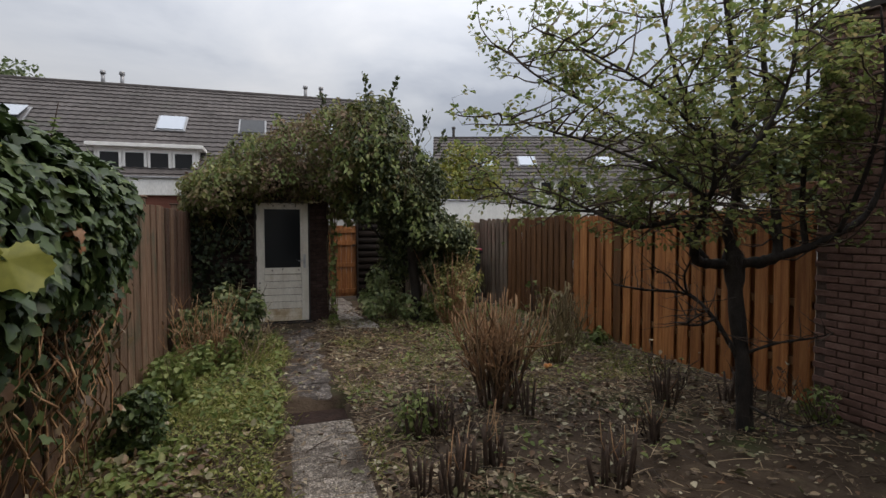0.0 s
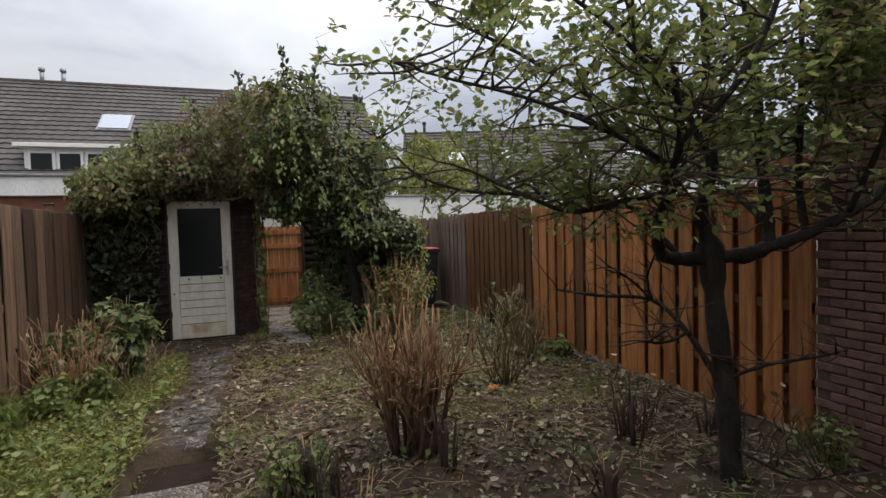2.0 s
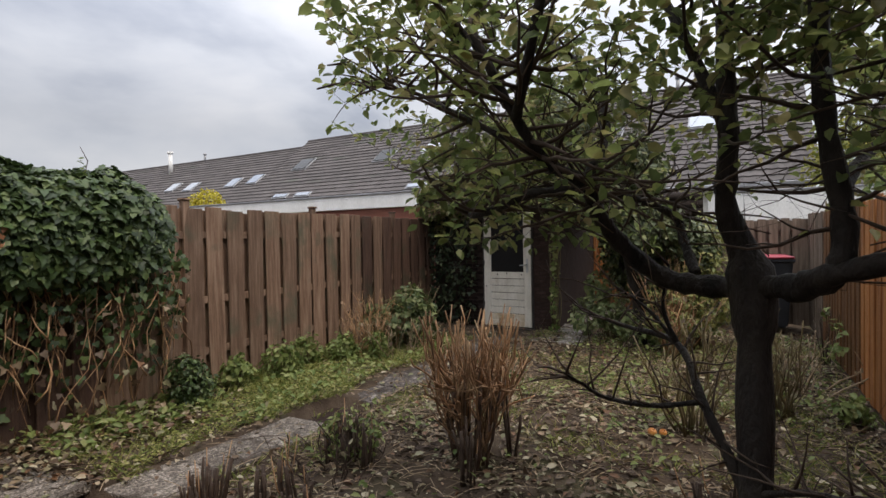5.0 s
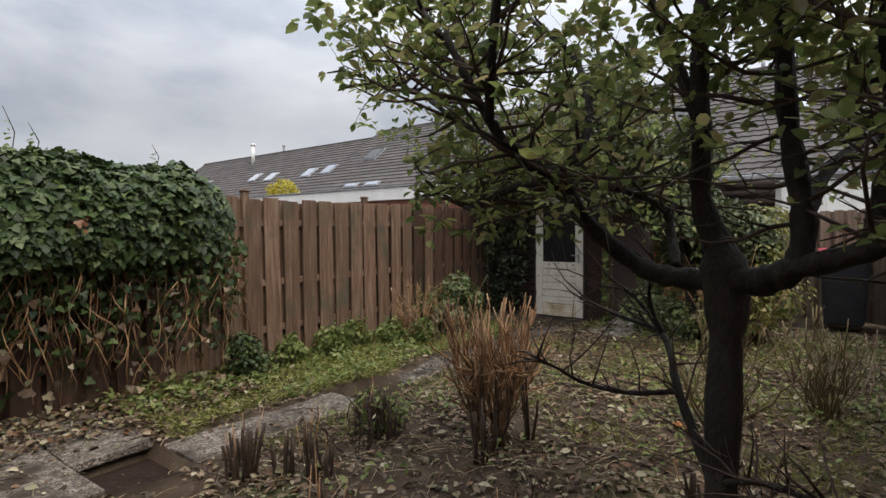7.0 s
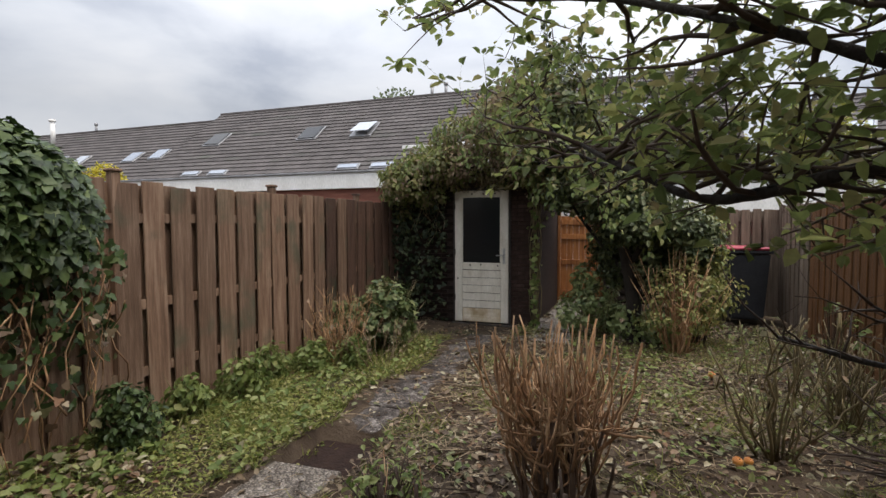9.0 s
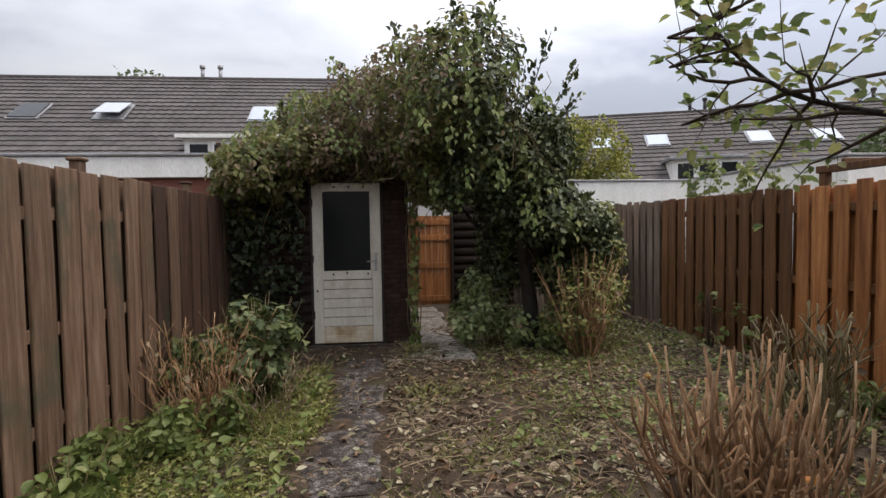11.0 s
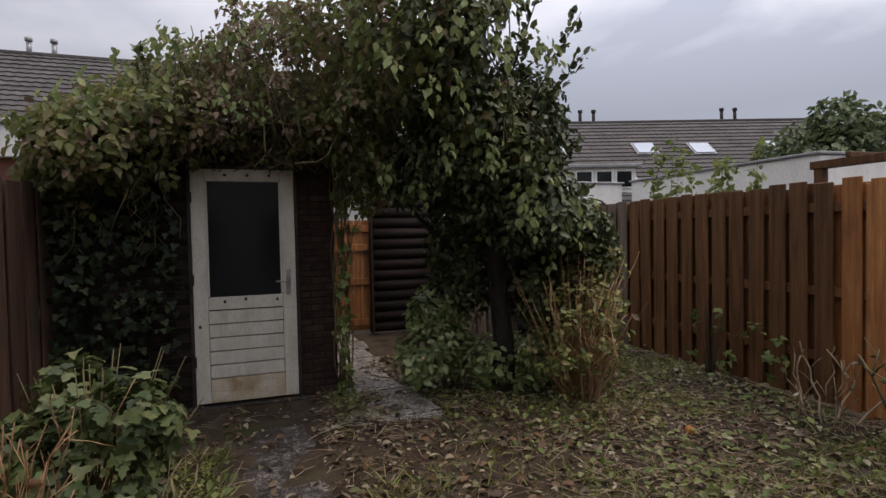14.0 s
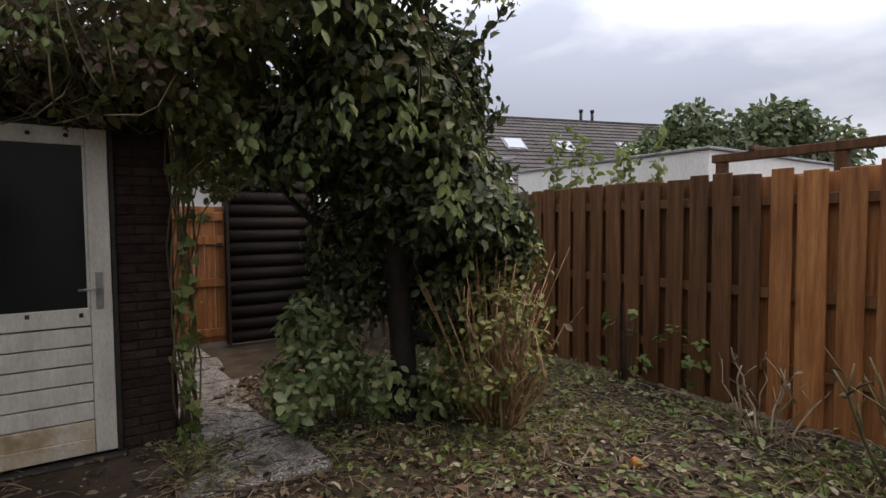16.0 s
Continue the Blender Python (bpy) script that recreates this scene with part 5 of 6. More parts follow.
leafy_shrub("twiggy_shrub", "thin yellowing shrub with bare pale twigs", (2.75, 8.3, 0), [(0, 0, 0.45, 0.5, 0.45, 0.42), (0.1, 0, 0.8, 0.4, 0.35, 0.3), (0.3, 0.1, 1.15, 0.3, 0.3, 0.25)], 1700, (0.035, 0.075), "plain", "pale_shrub", 46, 1.3, "cane", 0.42)
leafy_shrub("golden_shrub", "yellow-green shrub top beside the evergreen", (3.0, 8.75, 0), [(0, 0, 1.5, 0.38, 0.36, 0.3), (0.0, 0, 1.1, 0.4, 0.4, 0.4), (0.1, 0.1, 0.6, 0.45, 0.4, 0.4)], 2600, (0.045, 0.085), "plain", "pale_shrub", 20, 1.5, "twig", 0.3)
leafy_shrub("low_bush", "small dark clipped bush below the ivy", (-0.98, 4.15, 0), [(0, 0, 0.22, 0.24, 0.24, 0.22), (0.05, -0.05, 0.35, 0.17, 0.17, 0.15)], 1500, (0.035, 0.06), "plain", "ivy", 20, 0.4, "twig", 0.15)
leafy_shrub("low_bush", "leafy tuft at the edge of the slabs", (1.08, 3.95, 0), [(0, 0, 0.16, 0.24, 0.24, 0.18)], 420, (0.035, 0.06), "plain", "weed", 30, 0.38, "twig", 0.18)
for x, y, r in ((-1.08, 4.75, 0.2), (-0.95, 5.25, 0.24), (-1.1, 5.75, 0.22), (-0.85, 6.15, 0.22), (-0.6, 6.5, 0.2)):
    leafy_shrub("weed_clump", "bright green leafy weed clump along the fence", (x, y, 0), [(0, 0, r * 0.8, r, r, r * 0.8), (0.08, -0.05, r * 1.4, r * 0.6, r * 0.6, r * 0.5)], 420, (0.04, 0.085), "plain", "weed", 14, r * 2, "green_cane", 0.12, group="weeds along the fence")
leafy_shrub("ivy_tuft", "ivy shoots climbing the orange fence", (4.3, 8.35, 0), [(0.04, 0, 0.35, 0.1, 0.35, 0.4), (0.06, -0.5, 0.3, 0.08, 0.3, 0.3)], 130, (0.04, 0.065), "lobed", "weed", 14, 0.8, "twig", 0.1)
leafy_shrub("weed_clump", "fresh green weed at the foot of the orange fence", (4.22, 6.2, 0), [(0, 0, 0.12, 0.14, 0.18, 0.12)], 160, (0.05, 0.09), "plain", "weed", 8, 0.2, "green_cane", 0.1)
leafy_shrub("ivy_tuft", "small weeds at the foot of the wall", (4.2, 3.1, 0), [(0, 0, 0.15, 0.2, 0.3, 0.18)], 160, (0.04, 0.07), "plain", "weed", 12, 0.4, "twig", 0.2)


def coppice(label, at, n, height, spread, base, group):
    """A cut-back bush: old stubby stems, each with a tuft of upright young shoots."""
    ob = thing("cane_bush", label, "shrub", group=group, at=pose(*at))
    for i in range(n):
        a, b = rng.uniform(0, 6.3), base * rng.uniform(0.15, 1)
        out = spread * rng.uniform(0.25, 1.0)
        h = height * rng.uniform(0.35, 0.62)
        w = rng.uniform(0.009, 0.016)
        pts = []
        for k in range(6):
            f = k / 5
            r = b + out * f * 0.6
            pts.append(Vector((math.cos(a) * r + rng.uniform(-0.012, 0.012), math.sin(a) * r + rng.uniform(-0.012, 0.012), -0.03 + (h + 0.03) * f)))
        s = Sticks()
        s.tube(pts, [w * (1.25 - 0.07 * k) for k in range(6)], 7)
        s.done("stem", M["cane_old"], ob)
        s = Sticks()
        for _ in range(10):
            k = rng.choice((1, 2, 3, 3, 4, 4, 5, 5))
            p0 = pts[k]
            top = height * rng.uniform(0.4, 1.08)
            lean = Vector((math.cos(a), math.sin(a), 0)) * rng.uniform(-0.06, 0.13) + Vector((rng.uniform(-0.2, 0.2), rng.uniform(-0.2, 0.2), 0))
            line, v = [p0], rng.uniform(0.0042, 0.0078)
            for m in range(1, 6):
                f = m / 5
                line.append(Vector((p0.x + lean.x * f ** 0.6 + rng.uniform(-0.022, 0.022), p0.y + lean.y * f ** 0.6 + rng.uniform(-0.022, 0.022), p0.z + max(0.08, top - p0.z) * f)))
            s.tube(line, [v * (1.2 - 0.09 * m) for m in range(6)], 5)
            if rng.random() < 0.7:
                q = line[rng.randrange(2, 5)]
                d = Vector((rng.uniform(-0.06, 0.06), rng.uniform(-0.06, 0.06), rng.uniform(0.06, 0.2)))
                s.tube([q, q + d * 0.5 + Vector((0.006, 0, 0)), q + d], [v * 0.8, v * 0.7, v * 0.6], 4)
        s.done("shoot", M["cane"], ob)
    return ob


def cane_bush(name, label, at, n, height, spread, material, base=0.12, leafs=0, group="", thick=1.0):
    ob = thing(name, label, "shrub", group=group, at=pose(*at))
    P = []
    for i in range(n):
        s = Sticks()
        a, r = rng.uniform(0, 6.3), abs(rng.gauss(0, 0.55))
        b = base * rng.uniform(0.1, 1)
        h = height * rng.uniform(0.45, 1.0)
        pts = [Vector((math.cos(a) * b, math.sin(a) * b, -0.03))]
        for k in range(1, 7):
            f = k / 6
            pts.append(Vector((math.cos(a) * (b + spread * r * f ** 0.8) + rng.uniform(-0.028, 0.028), math.sin(a) * (b + spread * r * f ** 0.8) + rng.uniform(-0.028, 0.028), h * f)))
        w = thick * rng.uniform(0.004, 0.0095)
        s.tube(pts, [w * (1.3 - 0.6 * k / 6) for k in range(7)], 5)
        for _ in range(3):
            k = rng.randrange(2, 6)
            d = Vector((rng.uniform(-1, 1), rng.uniform(-1, 1), rng.uniform(0.6, 1.8))).normalized() * rng.uniform(0.08, 0.3) * height
            s.tube([pts[k], pts[k] + d * 0.5 + Vector((0, 0, 0.01)), pts[k] + d], [w * 0.8, w * 0.6, w * 0.4], 4)
        P += [pts[k] for k in range(2, 7) if rng.random() < leafs]
        s.done("cane", M[material], ob)
    if P:
        q = np.array([tuple(v) for v in P])
        tagged(leaves("dead_leaves", q, rand(len(q)) - np.array((0, 0, 0.3)), rand(len(q)), np.random.uniform(0.03, 0.07, len(q)), "plain", M["fallen"], ob), kind="stuff")
    return ob


coppice("big cut-back bush of dry brown canes", (1.84, 4.28, 0), 20, 0.95, 0.3, 0.17, "cut-back bushes")
cane_bush("cane_bush", "thin upright bush of greenish bare canes", (3.12, 5.45, 0), 22, 0.95, 0.36, "green_cane", 0.1, 0.25, "cut-back bushes")
cane_bush("cane_bush", "bare bush of thin canes by the orange fence", (3.75, 6.2, 0), 26, 0.9, 0.45, "green_cane", 0.1, 0.2, "cut-back bushes")
cane_bush("dry_stalks", "dry reddish stalks against the fence", (-0.85, 6.7, 0), 60, 0.85, 0.4, "cane", 0.28, 0.3, thick=0.5)
cane_bush("dry_stalks", "dead pale stalks beside the weedy shrub", (-0.4, 6.7, 0), 24, 0.55, 0.5, "straw", 0.25, 0.3, thick=0.5)
cane_bush("cane_bush", "bare spreading twigs below the evergreen", (2.75, 8.2, 0), 22, 1.1, 0.5, "cane", 0.1, 0.3, "cut-back bushes")
cane_bush("dry_stalks", "dry bent flower stalks by the fence", (3.95, 7.0, 0), 9, 0.6, 0.4, "straw", 0.2, 0.5)


def cane_stump(at, n, height, base):
    """A bush cut right down: a tight cluster of thick upright stubs with a few thin whips."""
    ob = thing("cane_stump", "tight cluster of short cut dark cane stubs", "shrub", group="cane stumps", at=pose(*at))
    for i in range(n):
        a, b = rng.uniform(0, 6.3), base * rng.uniform(0.1, 1) ** 0.7
        h, w = height * rng.uniform(0.6, 1.25), rng.uniform(0.007, 0.014)
        lean = rng.uniform(0.0, 0.25)
        s = Sticks()
        s.tube([(math.cos(a) * (b + lean * h * f) + rng.uniform(-0.006, 0.006), math.sin(a) * (b + lean * h * f) + rng.uniform(-0.006, 0.006), -0.03 + (h + 0.03) * f) for f in (0, 0.35, 0.7, 1)], [w * 1.2, w, w * 1.05, w * 0.85], 6)
        stub = s.done("stub", M["twig"], ob)
        if rng.random() < 0.35:
            f = rng.uniform(0.5, 0.9)
            x, y, z = math.cos(a) * (b + lean * h * f), math.sin(a) * (b + lean * h * f), h * f
            dx, dy = rng.uniform(-0.08, 0.08), rng.uniform(-0.08, 0.08)
            s = Sticks()
            s.tube([(x, y, z), (x + dx * 0.6, y + dy * 0.6, z + 0.07), (x + dx, y + dy, z + rng.uniform(0.12, 0.26))], [0.004, 0.0035, 0.0025], 4)
            s.done("whip", M["cane"], stub)
    return ob


for x, y, h, n, b in ((0.98, 2.9, 0.27, 15, 0.1), (0.8, 2.99, 0.24, 8, 0.08), (1.36, 3.2, 0.26, 15, 0.1), (1.14, 3.06, 0.22, 8, 0.07), (1.22, 3.85, 0.26, 13, 0.12), (1.02, 3.87, 0.24, 10, 0.09), (1.95, 2.73, 0.28, 14, 0.12), (2.15, 2.85, 0.2, 7, 0.07),
                      (3.34, 3.85, 0.34, 12, 0.12), (2.7, 3.2, 0.2, 6, 0.08), (3.95, 3.75, 0.26, 8, 0.1), (2.1, 4.42, 0.5, 4, 0.04), (2.0, 3.95, 0.3, 6, 0.06)):
    cane_stump((x, y, 0), n, h, b)
for x, y, n, h in ((3.5, 4.1, 16, 0.5), (2.75, 3.35, 10, 0.35), (3.9, 3.4, 14, 0.45), (1.25, 3.6, 14, 0.45)):
    cane_bush("dry_stalks", "thin dry whips standing in the leaf litter", (x, y, 0), n, h, 0.3, "twig", 0.18, 0.25, "thin whips", 0.6)

# ---- ivy over the left fence ----
hedge = thing("ivy_hedge", "thick glossy ivy rounded over the old fence", "ivy")
n_i = 17000
a = np.random.uniform(-0.55, math.pi * 0.75, n_i)
y = np.random.uniform(-1.5, 4.1, n_i)
end = np.clip((4.15 - y) / 0.45, 0.1, 1) ** 0.5
lump = np.array([noise.noise(Vector((yy * 1.7, aa * 1.3, 0))) + 0.5 * noise.noise(Vector((yy * 5, aa * 4, 5))) for yy, aa in zip(y, a)])
r = (0.4 + 0.07 * lump) * end * np.random.uniform(0.82, 1.05, n_i)
cx = np.cos(a) * r * 1.05
cz = np.where(np.sin(a) > 0, np.sin(a) * r * 1.35, np.sin(a) * r * 1.5)
p = np.column_stack((-1.28 + cx, y, 1.58 + cz))
d = np.column_stack((np.cos(a), np.zeros(n_i), np.sin(a)))
tagged(leaves("foliage", p, rand(n_i) * 0.6 + d * 0.3 - np.array((0, 0, 0.7)), d + rand(n_i) * 0.45 + np.array((0, 0, 0.3)), np.random.uniform(0.05, 0.092, n_i), "lobed", M["ivy"], hedge, "dark glossy ivy leaves"), kind="stuff")
n_i = 4200
y = np.random.uniform(-1.5, 4.2, n_i)
z = 0.15 + 1.3 * np.random.uniform(0, 1, n_i) ** 0.6
ok = np.random.uniform(0, 1, n_i) < np.clip((z - 0.1) / 1.1, 0.12, 1) ** 1.4
p = np.column_stack((-1.3 + np.random.uniform(0.02, 0.32, n_i) * (0.4 + 0.5 * z), y, z))[ok]
tagged(leaves("hanging_leaves", p, rand(len(p)) * 0.6 - np.array((0, 0, 0.8)), rand(len(p)) * 0.6 + np.array((1, 0, 0.2)), np.random.uniform(0.04, 0.075, len(p)), "lobed", M["ivy"], hedge), kind="stuff")
n_i = 380
p = np.column_stack((-1.3 + np.random.uniform(0.04, 0.34, n_i), np.random.uniform(-1.5, 4.2, n_i), np.random.uniform(0.1, 1.45, n_i)))
tagged(leaves("dead_leaves", p, rand(n_i) * 0.6 - np.array((0, 0, 0.8)), rand(n_i) * 0.6 + np.array((1, 0, 0.2)), np.random.uniform(0.035, 0.075, n_i), "lobed", M["fallen"], hedge, "brown and yellow dead ivy leaves"), kind="stuff")
n_i = 10
p = np.array((-0.86, 2.68, 1.58)) + rand(n_i) * np.array((0.03, 0.07, 0.09))
tagged(leaves("rusty_leaves", p, rand(n_i) * 0.6 - np.array((0, 0, 0.8)), rand(n_i) * 0.5 + np.array((1, 0, 0.2)), np.random.uniform(0.04, 0.065, n_i), "lobed", M["rust_leaf"], hedge, "a few orange-brown dead leaves"), kind="stuff")
s = Sticks()
for i in range(300):
    y0, z0 = rng.uniform(-1.4, 4.15), rng.uniform(1.0, 1.6)
    ln = rng.uniform(0.4, 1.3)
    x0 = -1.3 + rng.uniform(0.04, 0.3)
    sway = rng.uniform(-0.35, 0.35)
    s.tube([(x0 + 0.05 * math.sin(k * 1.7 + i) - 0.1 * k / 7, y0 + sway * k / 7 + 0.04 * math.sin(k * 1.1 + i * 2), max(0.02, z0 - ln * k / 7)) for k in range(8)], [rng.uniform(0.003, 0.007)] * 8, 4)
tagged(s.done("stem_tangle", M["cane"], hedge, "tangled dry brown ivy stems"), kind="stuff")
P, D, N, S = [], [], [], []
s = Sticks()
for y0, h in ((2.35, 0.3), (2.5, 0.2), (3.4, 0.14), (1.5, 0.25), (0.6, 0.3)):
    s.tube([(-1.2, y0, 2.0), (-1.17, y0 + 0.03, 2.12 + h * 0.5), (-1.12, y0 - 0.05, 2.15 + h)], [0.005, 0.004, 0.002], 4)
    for k in range(7):
        P.append((-1.17 + 0.03 * k / 7, y0 - 0.03 * k / 7, 2.08 + h * k / 7))
        D.append((rng.uniform(-1, 1), rng.uniform(-1, 1), rng.uniform(-0.3, 0.5)))
        N.append((rng.uniform(-1, 1), rng.uniform(-1, 1), 1))
        S.append(0.04)
s.done("upright_shoots", M["twig"], hedge)
leaves("shoot_leaves", P, D, N, S, "lobed", M["weed"], hedge)
vine = thing("vine_shoot", "hanging vine shoot with large yellow-green leaves", "climbing plant")
s = Sticks()
s.tube(smooth_line([(-0.95, 1.15, 1.75), (-0.7, 1.08, 1.82), (-0.5, 1.03, 1.72), (-0.42, 1.0, 1.58)], 4), [0.005] * 13, 4)
s.done("stem", M["green_cane"], vine)
for q, dd, nn, sz in (((-0.44, 1.02, 1.56), (0.8, 0.2, -0.5), (-0.2, -0.75, 0.6), 0.085), ((-0.46, 1.0, 1.6), (0.3, 0.2, -1), (0.5, -0.8, 0.35), 0.06), ((-0.5, 1.05, 1.66), (-0.4, 0.2, -0.7), (0.3, -1, 0.4), 0.08), ((-0.58, 1.2, 1.74), (0.6, 0.4, 0.3), (0.1, -0.6, 0.8), 0.08), ((-0.74, 1.1, 1.78), (-0.2, 0.2, -0.8), (0.4, -0.9, 0.3), 0.08), ((-0.5, 1.1, 1.57), (-0.5, 0.1, -0.6), (0.1, -0.8, 0.7), 0.075)):
    leaves("leaf", [q], [dd], [nn], [sz], "vine", M["yellow_leaf"], vine)

# ---- loose ground cover ----
def scatter(count, x0, x1, y0, y1, density):
    q = np.column_stack((np.random.uniform(x0, x1, count), np.random.uniform(y0, y1, count)))
    q = q[np.random.uniform(0, 1, count) < density(q)]
    return np.column_stack((q, [ground_height(*k) for k in q]))


def patchy(q, f, seed):
    return np.array([noise.noise(Vector((a * f, b * f, seed))) for a, b in q])


def litter_density(q):
    on_path = (np.abs(q[:, 0] - 0.3) < 0.27) | ((q[:, 0] < 0.95) & (q[:, 1] < 2.7))
    lawn = (q[:, 0] < 0.0) & (q[:, 1] > 3.0)
    under = (q[:, 0] > 1.5) & (q[:, 1] < 4.0)
    under |= (q[:, 0] > -0.6) & (q[:, 0] < 0.9) & (q[:, 1] > 7.4)
    return np.clip(0.72 + 0.6 * patchy(q, 0.9, 2), 0.15, 1) * np.where(under, 0.55, 1) * np.where((q[:, 0] > 2.4) & (q[:, 1] < 3.0), 0.5, 1) * np.where(on_path, np.where(q[:, 1] > 5.2, 0.2, 0.15), 1) * np.where(lawn, 0.3, 1) * np.where((q[:, 0] > PIT[0]) & (q[:, 0] < PIT[1]) & (q[:, 1] > PIT[2]) & (q[:, 1] < PIT[3]), 0.0, 1)


p = scatter(50000, -1.2, 4.4, 0.8, 10.6, litter_density)
p[:, 2] += np.random.uniform(0.004, 0.028, len(p))
on = (np.abs(p[:, 0] - 0.3) < 0.3) | (p[:, 1] < 2.8)
p[on, 2] += 0.016
flat = rand(len(p)) * 0.55 + np.array((0, 0, 1))
head = rand(len(p)) * np.array((1, 1, 0.22))
tagged(leaves("fallen_leaves", p, head, flat, 0.014 + 0.066 * np.random.uniform(0, 1, len(p)) ** 2.0, "plain", M["fallen"]), "fallen brown and pale leaves over the soil", "leaves", kind="stuff")


def stick_litter(name, label, count, density, material, lo, hi, r):
    q = scatter(count, -1.25, 4.4, 0.9, 9.9, density)
    s = Sticks()
    for x, y, z in q:
        a, ln = rng.uniform(0, 6.3), rng.uniform(lo, hi)
        t = rng.uniform(-0.08, 0.18)
        dx, dy = math.cos(a) * ln / 2, math.sin(a) * ln / 2
        b = rng.uniform(-0.2, 0.2) * ln
        s.tube([(x - dx, y - dy, z + 0.012), (x - dy * 0.3 * b, y + dx * 0.3 * b, z + 0.022 + ln * abs(t) * 0.4), (x + dx, y + dy, z + 0.014 + ln * max(0, t))], [r, r, r * 0.6], 3)
    return tagged(s.done(name, M[material], smooth=False), label, "twigs", kind="stuff")


stick_litter("dead_stalks", "dead pale stalks and clippings on the soil", 19000, lambda q: litter_density(q) * np.clip(0.55 + 0.9 * patchy(q, 0.7, 9), 0.1, 1), "straw", 0.05, 0.24, 0.0028)
stick_litter("twig_litter", "dark broken twigs on the soil", 2600, litter_density, "twig", 0.08, 0.4, 0.0038)


def lawn_density(q):
    x, y = q[:, 0], q[:, 1]
    left = (x < 0.04 + 0.1 * np.sin(y * 3)) & (y > 2.95) & (y < 8.2)
    edge = (x > 0.56) & (x < 1.0) & (y > 3.2) & (y < 5.5)
    back = (x > 0.75) & (y > 4.6)
    return np.clip(left * (0.5 + 1.1 * patchy(q, 1.3, 4)) + edge * np.clip(patchy(q, 2.2, 6) * 1.4, 0, 0.5) + back * np.clip(0.2 + patchy(q, 1.2, 12), 0, 0.7), 0, 1)


p = np.vstack((scatter(30000, -1.32, 0.2, 2.9, 8.3, lawn_density), scatter(44000, 0.5, 4.4, 3.2, 9.8, lawn_density)))
tip = rand(len(p)) * np.array((1.0, 1.0, 0.3)) + np.array((0, 0, 0.42))
tagged(leaves("grass", p, tip, rand(len(p)) + np.array((0.2, 0, 0.1)), np.random.uniform(0.05, 0.15, len(p)), "blade", M["grass"]), "rough unmown grass with yellowing blades", "grass", kind="stuff")


def weed_density(q):
    x, y = q[:, 0], q[:, 1]
    left = np.clip(1.2 - (x + 1.35) / 0.6, 0.3, 1) * (y > 3.9) * (y < 7.8) * (x < 0.05)
    back = (x > 1.5) * (y > 6.3) * np.clip(0.42 + 0.8 * patchy(q, 1.5, 21), 0, 1)
    foot = (x < -0.6) * (y < 4.3) * 0.5
    near = (x > 0.6) * (y < 6.8) * np.clip(patchy(q, 1.6, 33) + 0.06, 0, 0.45)
    return np.clip(left * (0.5 + patchy(q, 2, 17)) + back + near + foot, 0, 1)


p = np.vstack((scatter(9000, -1.32, 0.1, 2.9, 8, weed_density), scatter(9000, 0.1, 4.4, 2.9, 9.8, weed_density)))
p[:, 2] += np.random.uniform(0.02, 0.2, len(p)) ** 1.3
tagged(leaves("weeds", p, rand(len(p)) * np.array((1, 1, 0.5)), rand(len(p)) * 0.5 + np.array((0, 0, 1)), np.where(p[:, 0] < 0.2, np.random.uniform(0.035, 0.085, len(p)), np.random.uniform(0.025, 0.07, len(p))), "plain", M["weed"]), "low green weeds and ground ivy", "weeds", kind="stuff")
q = scatter(22000, -1.3, 0.1, 3.0, 8.0, lambda q: np.clip(0.4 + 1.1 * patchy(q, 1.2, 40), 0.03, 1) * (q[:, 0] < 0.02 + 0.1 * np.sin(q[:, 1] * 3)))
q[:, 2] += np.random.uniform(0.02, 0.06, len(q))
tagged(leaves("clover", q, rand(len(q)) * np.array((1, 1, 0.2)), rand(len(q)) * 0.4 + np.array((0, 0, 1)), np.random.uniform(0.018, 0.042, len(q)), "plain", M["grass"]), "flat yellow-green clover between the grass", "weeds", kind="stuff")
n_l = 3200
p = np.column_stack((-1.25 + 0.8 * np.random.uniform(0, 1, n_l) ** 1.5, np.random.uniform(-1, 4.0, n_l), np.random.uniform(0.03, 0.07, n_l)))
tagged(leaves("hedge_litter", p, rand(n_l) * np.array((1, 1, 0.3)), rand(n_l) * 0.6 + np.array((0, 0, 1)), np.random.uniform(0.035, 0.08, n_l), "plain", M["fallen"]), "brown dead leaves under the ivy", "leaves", kind="stuff")


def fallen_apple(x, y, r):
    bm = bmesh.new()
    bmesh.ops.create_uvsphere(bm, u_segments=14, v_segments=9, radius=r)
    for q in bm.verts:
        f = abs(q.co.z) / r
        if f > 0.8:
            q.co.z *= 1 - 0.5 * (f - 0.8) / 0.2
        q.co.z *= 0.88
    ob = thing("apple", "fallen orange-brown apple on the leaf litter", "apple", "fallen apples", at=pose(x, y, ground_height(x, y) + r * 0.9, 25, 12, 40))
    part("fruit", bm, M["apple"], ob)
    s = Sticks()
    s.tube([(0, 0, r * 0.45), (0.004, 0, r * 1.05)], (0.002, 0.0015), 4)
    s.done("stalk", M["twig"], ob)


for x, y, r in ((2.99, 7.26, 0.036), (2.88, 5.25, 0.034), (2.95, 5.3, 0.03)):
    fallen_apple(x, y, r)


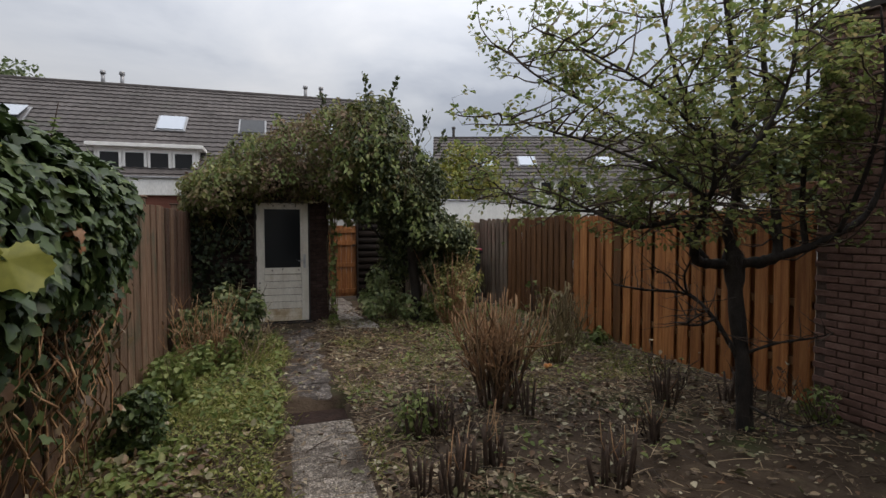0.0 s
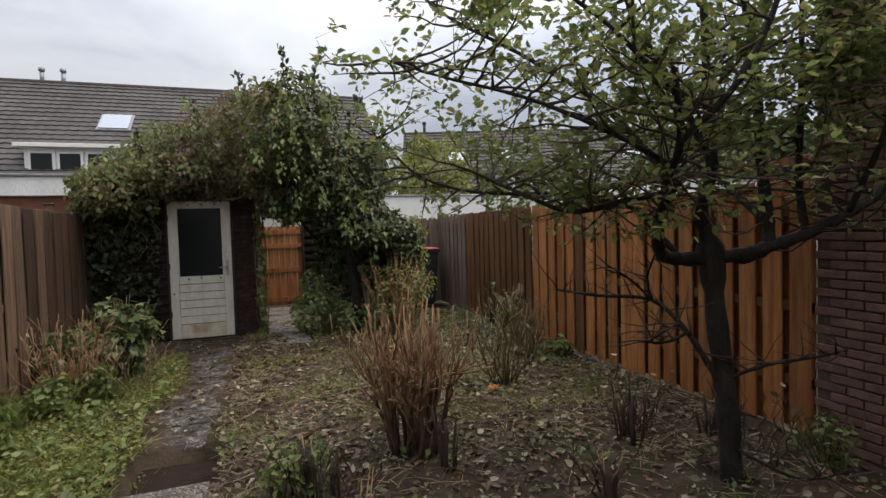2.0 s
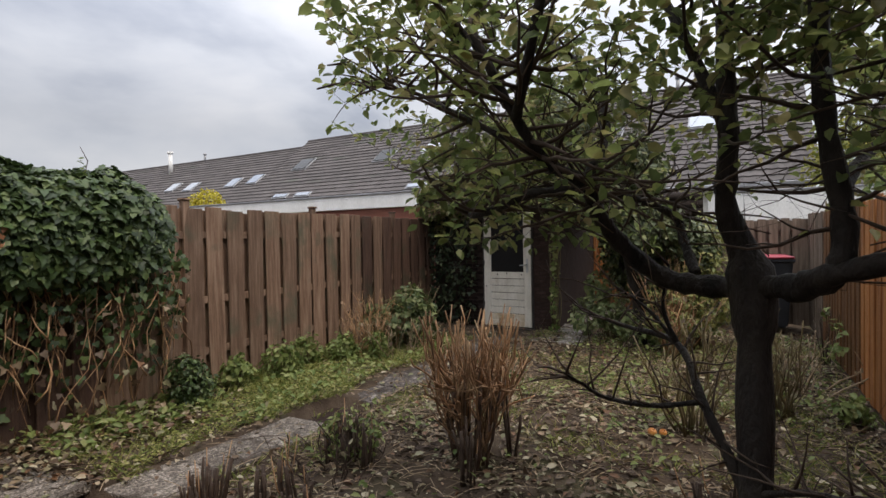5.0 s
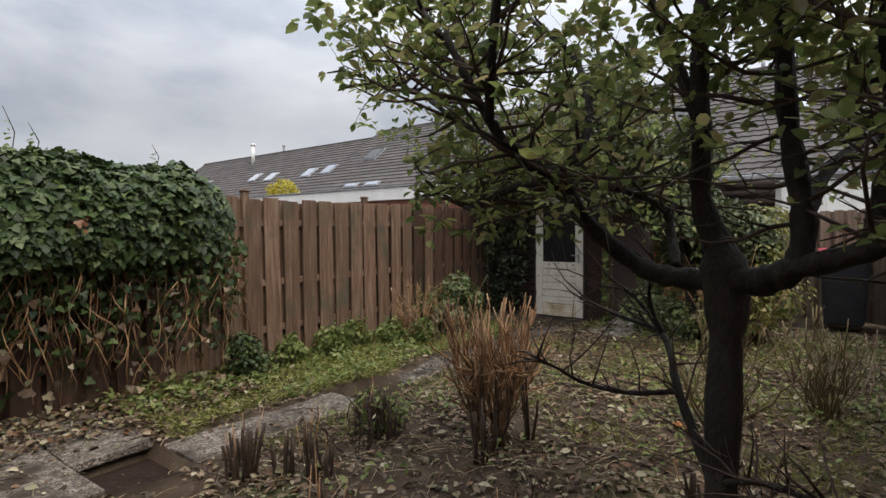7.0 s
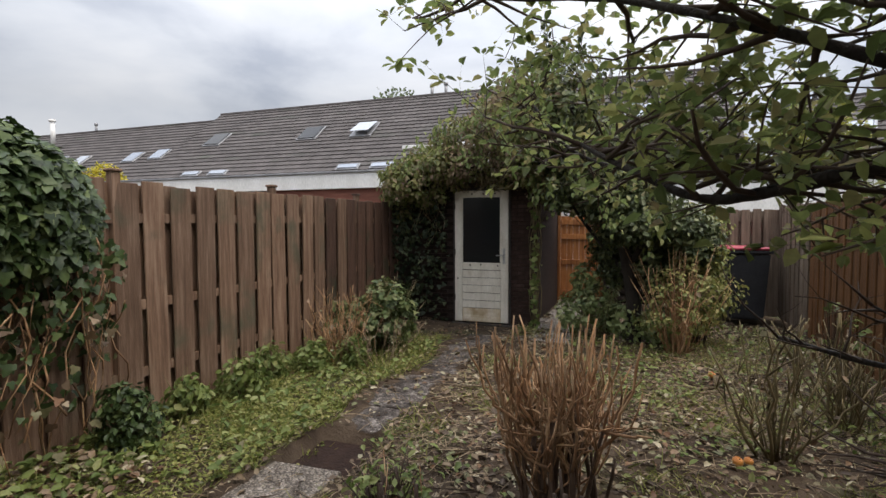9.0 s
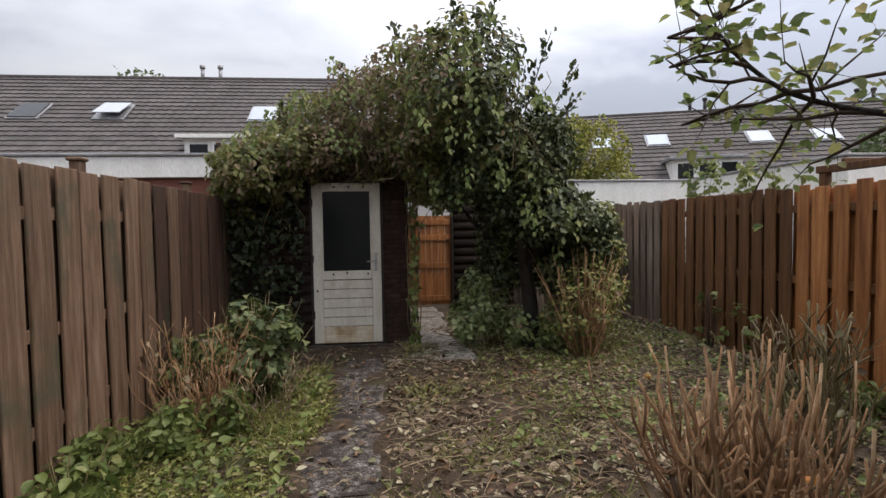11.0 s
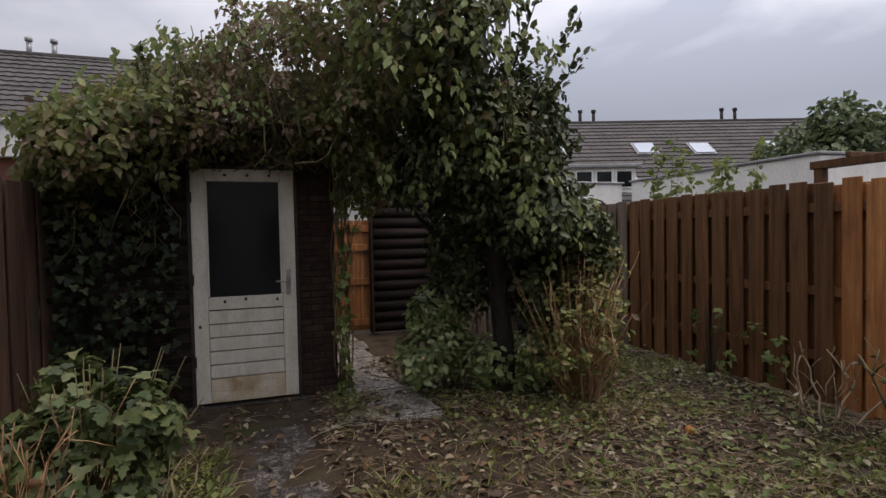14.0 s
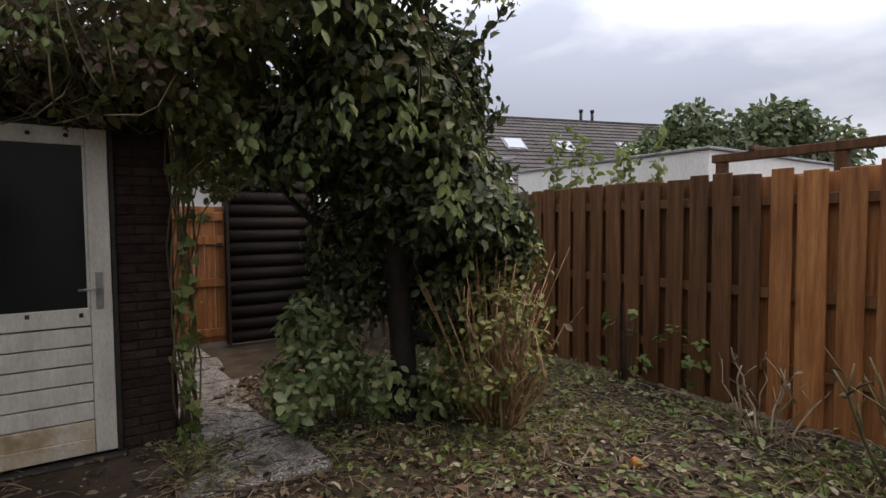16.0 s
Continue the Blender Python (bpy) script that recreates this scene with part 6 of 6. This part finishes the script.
# ---- trees and shrubs beyond the garden ----
def far_tree(name, label, x, y, z, blobs, count, size, leaf, trunk_r=0.1):
    ob = thing(name, label, "tree", at=pose(x, y, 0))
    s = Sticks()
    s.tube(smooth_line([(0, 0, -0.1), (0.05, 0.03, z * 0.4), (-0.04, 0, z * 0.8)], 4), [trunk_r * (1 - 0.08 * k) for k in range(9)], 8)
    s.done("trunk", M["bark"], ob)
    for b in blobs[:4]:
        s = Sticks()
        s.tube(smooth_line([(0, 0, z * 0.45), (b[0] * 0.5, b[1] * 0.5, (z * 0.5 + b[2]) / 2), (b[0], b[1], b[2])], 3), [trunk_r * 0.45 * (1 - 0.1 * k) for k in range(7)], 6)
        s.done("limb", M["bark"], ob)
    p, d = clump_points(blobs, count, 0.6)
    t, n = wild(d, p, 0.3)
    tagged(leaves("crown", p, t, n, np.random.uniform(size[0], size[1], len(p)), "plain", M[leaf], ob), kind="stuff")
    return ob


far_tree("broad_tree", "broad dark green tree behind the white shed", 14.1, 12.3, 4, [(-1.2, 1.2, 3.0, 1.2, 1.2, 0.9), (0.4, 0, 3.2, 1.3, 1.2, 1.1), (1.4, -1.0, 2.9, 1.3, 1.2, 1.0), (-0.9, 0.9, 3.9, 0.6, 0.6, 0.6), (0.6, -0.6, 3.8, 0.8, 0.8, 0.6), (-1.6, 1.8, 2.5, 0.9, 0.9, 0.8)], 8000, (0.14, 0.26), "far_leaf", 0.16)
far_tree("young_tree", "yellow-green feathery tree beyond the fence", 6.4, 18, 4, [(-0.6, 0, 3.2, 0.8, 0.8, 0.9), (0.5, 0, 3.6, 0.9, 0.9, 1.0), (0.9, 0, 2.8, 0.8, 0.8, 0.8), (-0.2, 0, 4.1, 0.5, 0.5, 0.6)], 4200, (0.09, 0.17), "yellow_leaf", 0.08)
far_tree("yellow_shrub", "bright yellow-leaved shrub behind the sheds", -15.3, 15, 3, [(0, 0, 3.1, 0.7, 0.6, 0.6), (0.4, 0, 2.7, 0.6, 0.6, 0.55), (-0.5, 0, 2.7, 0.6, 0.6, 0.55)], 3200, (0.08, 0.15), "gold_leaf", 0.06)
for x, y, z, w in ((-18, 45, 12.0, 2.6), (-33, 49, 11.8, 2.2), (-24.5, 52, 12.8, 1.7)):
    far_tree("tall_tree", "tall green tree behind the roofs", x, y, z, [(0, 0, z - 1, w, w, 2.4), (w * 0.5, 0, z - 2.2, w, w, 2), (-w * 0.6, 0, z - 2.4, w, w, 2)], 3000, (0.25, 0.5), "far_leaf", 0.25)
for x, y, h in ((5.0, 9.75, 2.65), (5.25, 9.3, 2.45), (5.4, 8.95, 2.4)):
    ob = thing("tall_weed", "thin tall weed rising behind the fence", "plant", "weeds behind the fence", at=pose(x, y, 0))
    s = Sticks()
    P = []
    for i in range(4):
        dx, dy = rng.uniform(-0.2, 0.2), rng.uniform(-0.2, 0.2)
        hh = h * rng.uniform(0.8, 1)
        s.tube([(dx * k / 5, dy * k / 5, -0.03 + (hh + 0.03) * k / 5) for k in range(6)], [0.007 - 0.001 * k for k in range(6)], 4)
        P += [(dx * f + rng.uniform(-0.07, 0.07), dy * f + rng.uniform(-0.07, 0.07), hh * f) for f in [rng.uniform(0.45, 1) for _ in range(60)]]
    s.done("stem_tangle", M["green_cane"], ob)
    tagged(leaves("foliage", P, rand(len(P)) - np.array((0, 0, 0.2)), rand(len(P)) + np.array((0, 0, 0.6)), np.random.uniform(0.06, 0.13, len(P)), "plain", M["weed"], ob), kind="stuff")

# ---- single bricks ----
def bricks(parent, material, spots, mesh, turn=0):
    for x, y, z in spots:
        linked("brick", mesh, material, parent, at=pose(x, y, z, random.uniform(-0.4, 0.4), random.uniform(-0.4, 0.4), turn + random.uniform(-0.5, 0.5)))


brick = box_mesh("brick", 0.2, 0.02, 0.0515, 0.004)
half = box_mesh("brick", 0.095, 0.02, 0.0515, 0.004)
spots = [(0.526 + 0.102 + (0.0 if k % 2 else 0.105), SY + 0.014, 0.015 + k * 0.0625) for k in range(34)]
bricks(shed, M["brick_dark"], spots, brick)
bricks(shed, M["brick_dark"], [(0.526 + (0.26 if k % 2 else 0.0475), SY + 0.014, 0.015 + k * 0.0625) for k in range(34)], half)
# left of the door the brick colour itself holds the overhang shade
bricks(shed, M["brick_shaded"], [(-0.48 - i * 0.21 - (0.105 if k % 2 else 0), SY + 0.014, 0.015 + k * 0.0625) for k in range(34) for i in range(2)], brick)
near = [(WALL_X, WALL_END - 0.1 - i * 0.21 - (0.105 if k % 2 else 0), 0.01 + k * 0.0625) for k in range(52) for i in range(8)]
near.sort(key=lambda q: -q[1])
bricks(wall, M["brick_brown"], near[:300], brick, 90)
v, f = [], []
for x, y, z in near[300:] + [(WALL_X, 1.6 - i * 0.21 - (0.105 if k % 2 else 0), 0.01 + k * 0.0625) for k in range(52) for i in range(18)]:
    q = len(v)
    v += [(x + a, y + b, z + c) for a in (-0.01, 0.01) for b in (-0.1, 0.1) for c in (0, 0.0515)]
    f += [(q, q + 1, q + 3, q + 2), (q + 4, q + 6, q + 7, q + 5), (q, q + 4, q + 5, q + 1), (q + 2, q + 3, q + 7, q + 6), (q + 1, q + 5, q + 7, q + 3), (q, q + 2, q + 6, q + 4)]
me = bpy.data.meshes.new("brickwork")
me.from_pydata(v, [], f)
tagged(linked("brickwork", me, M["brick_brown"], wall), kind="stuff")
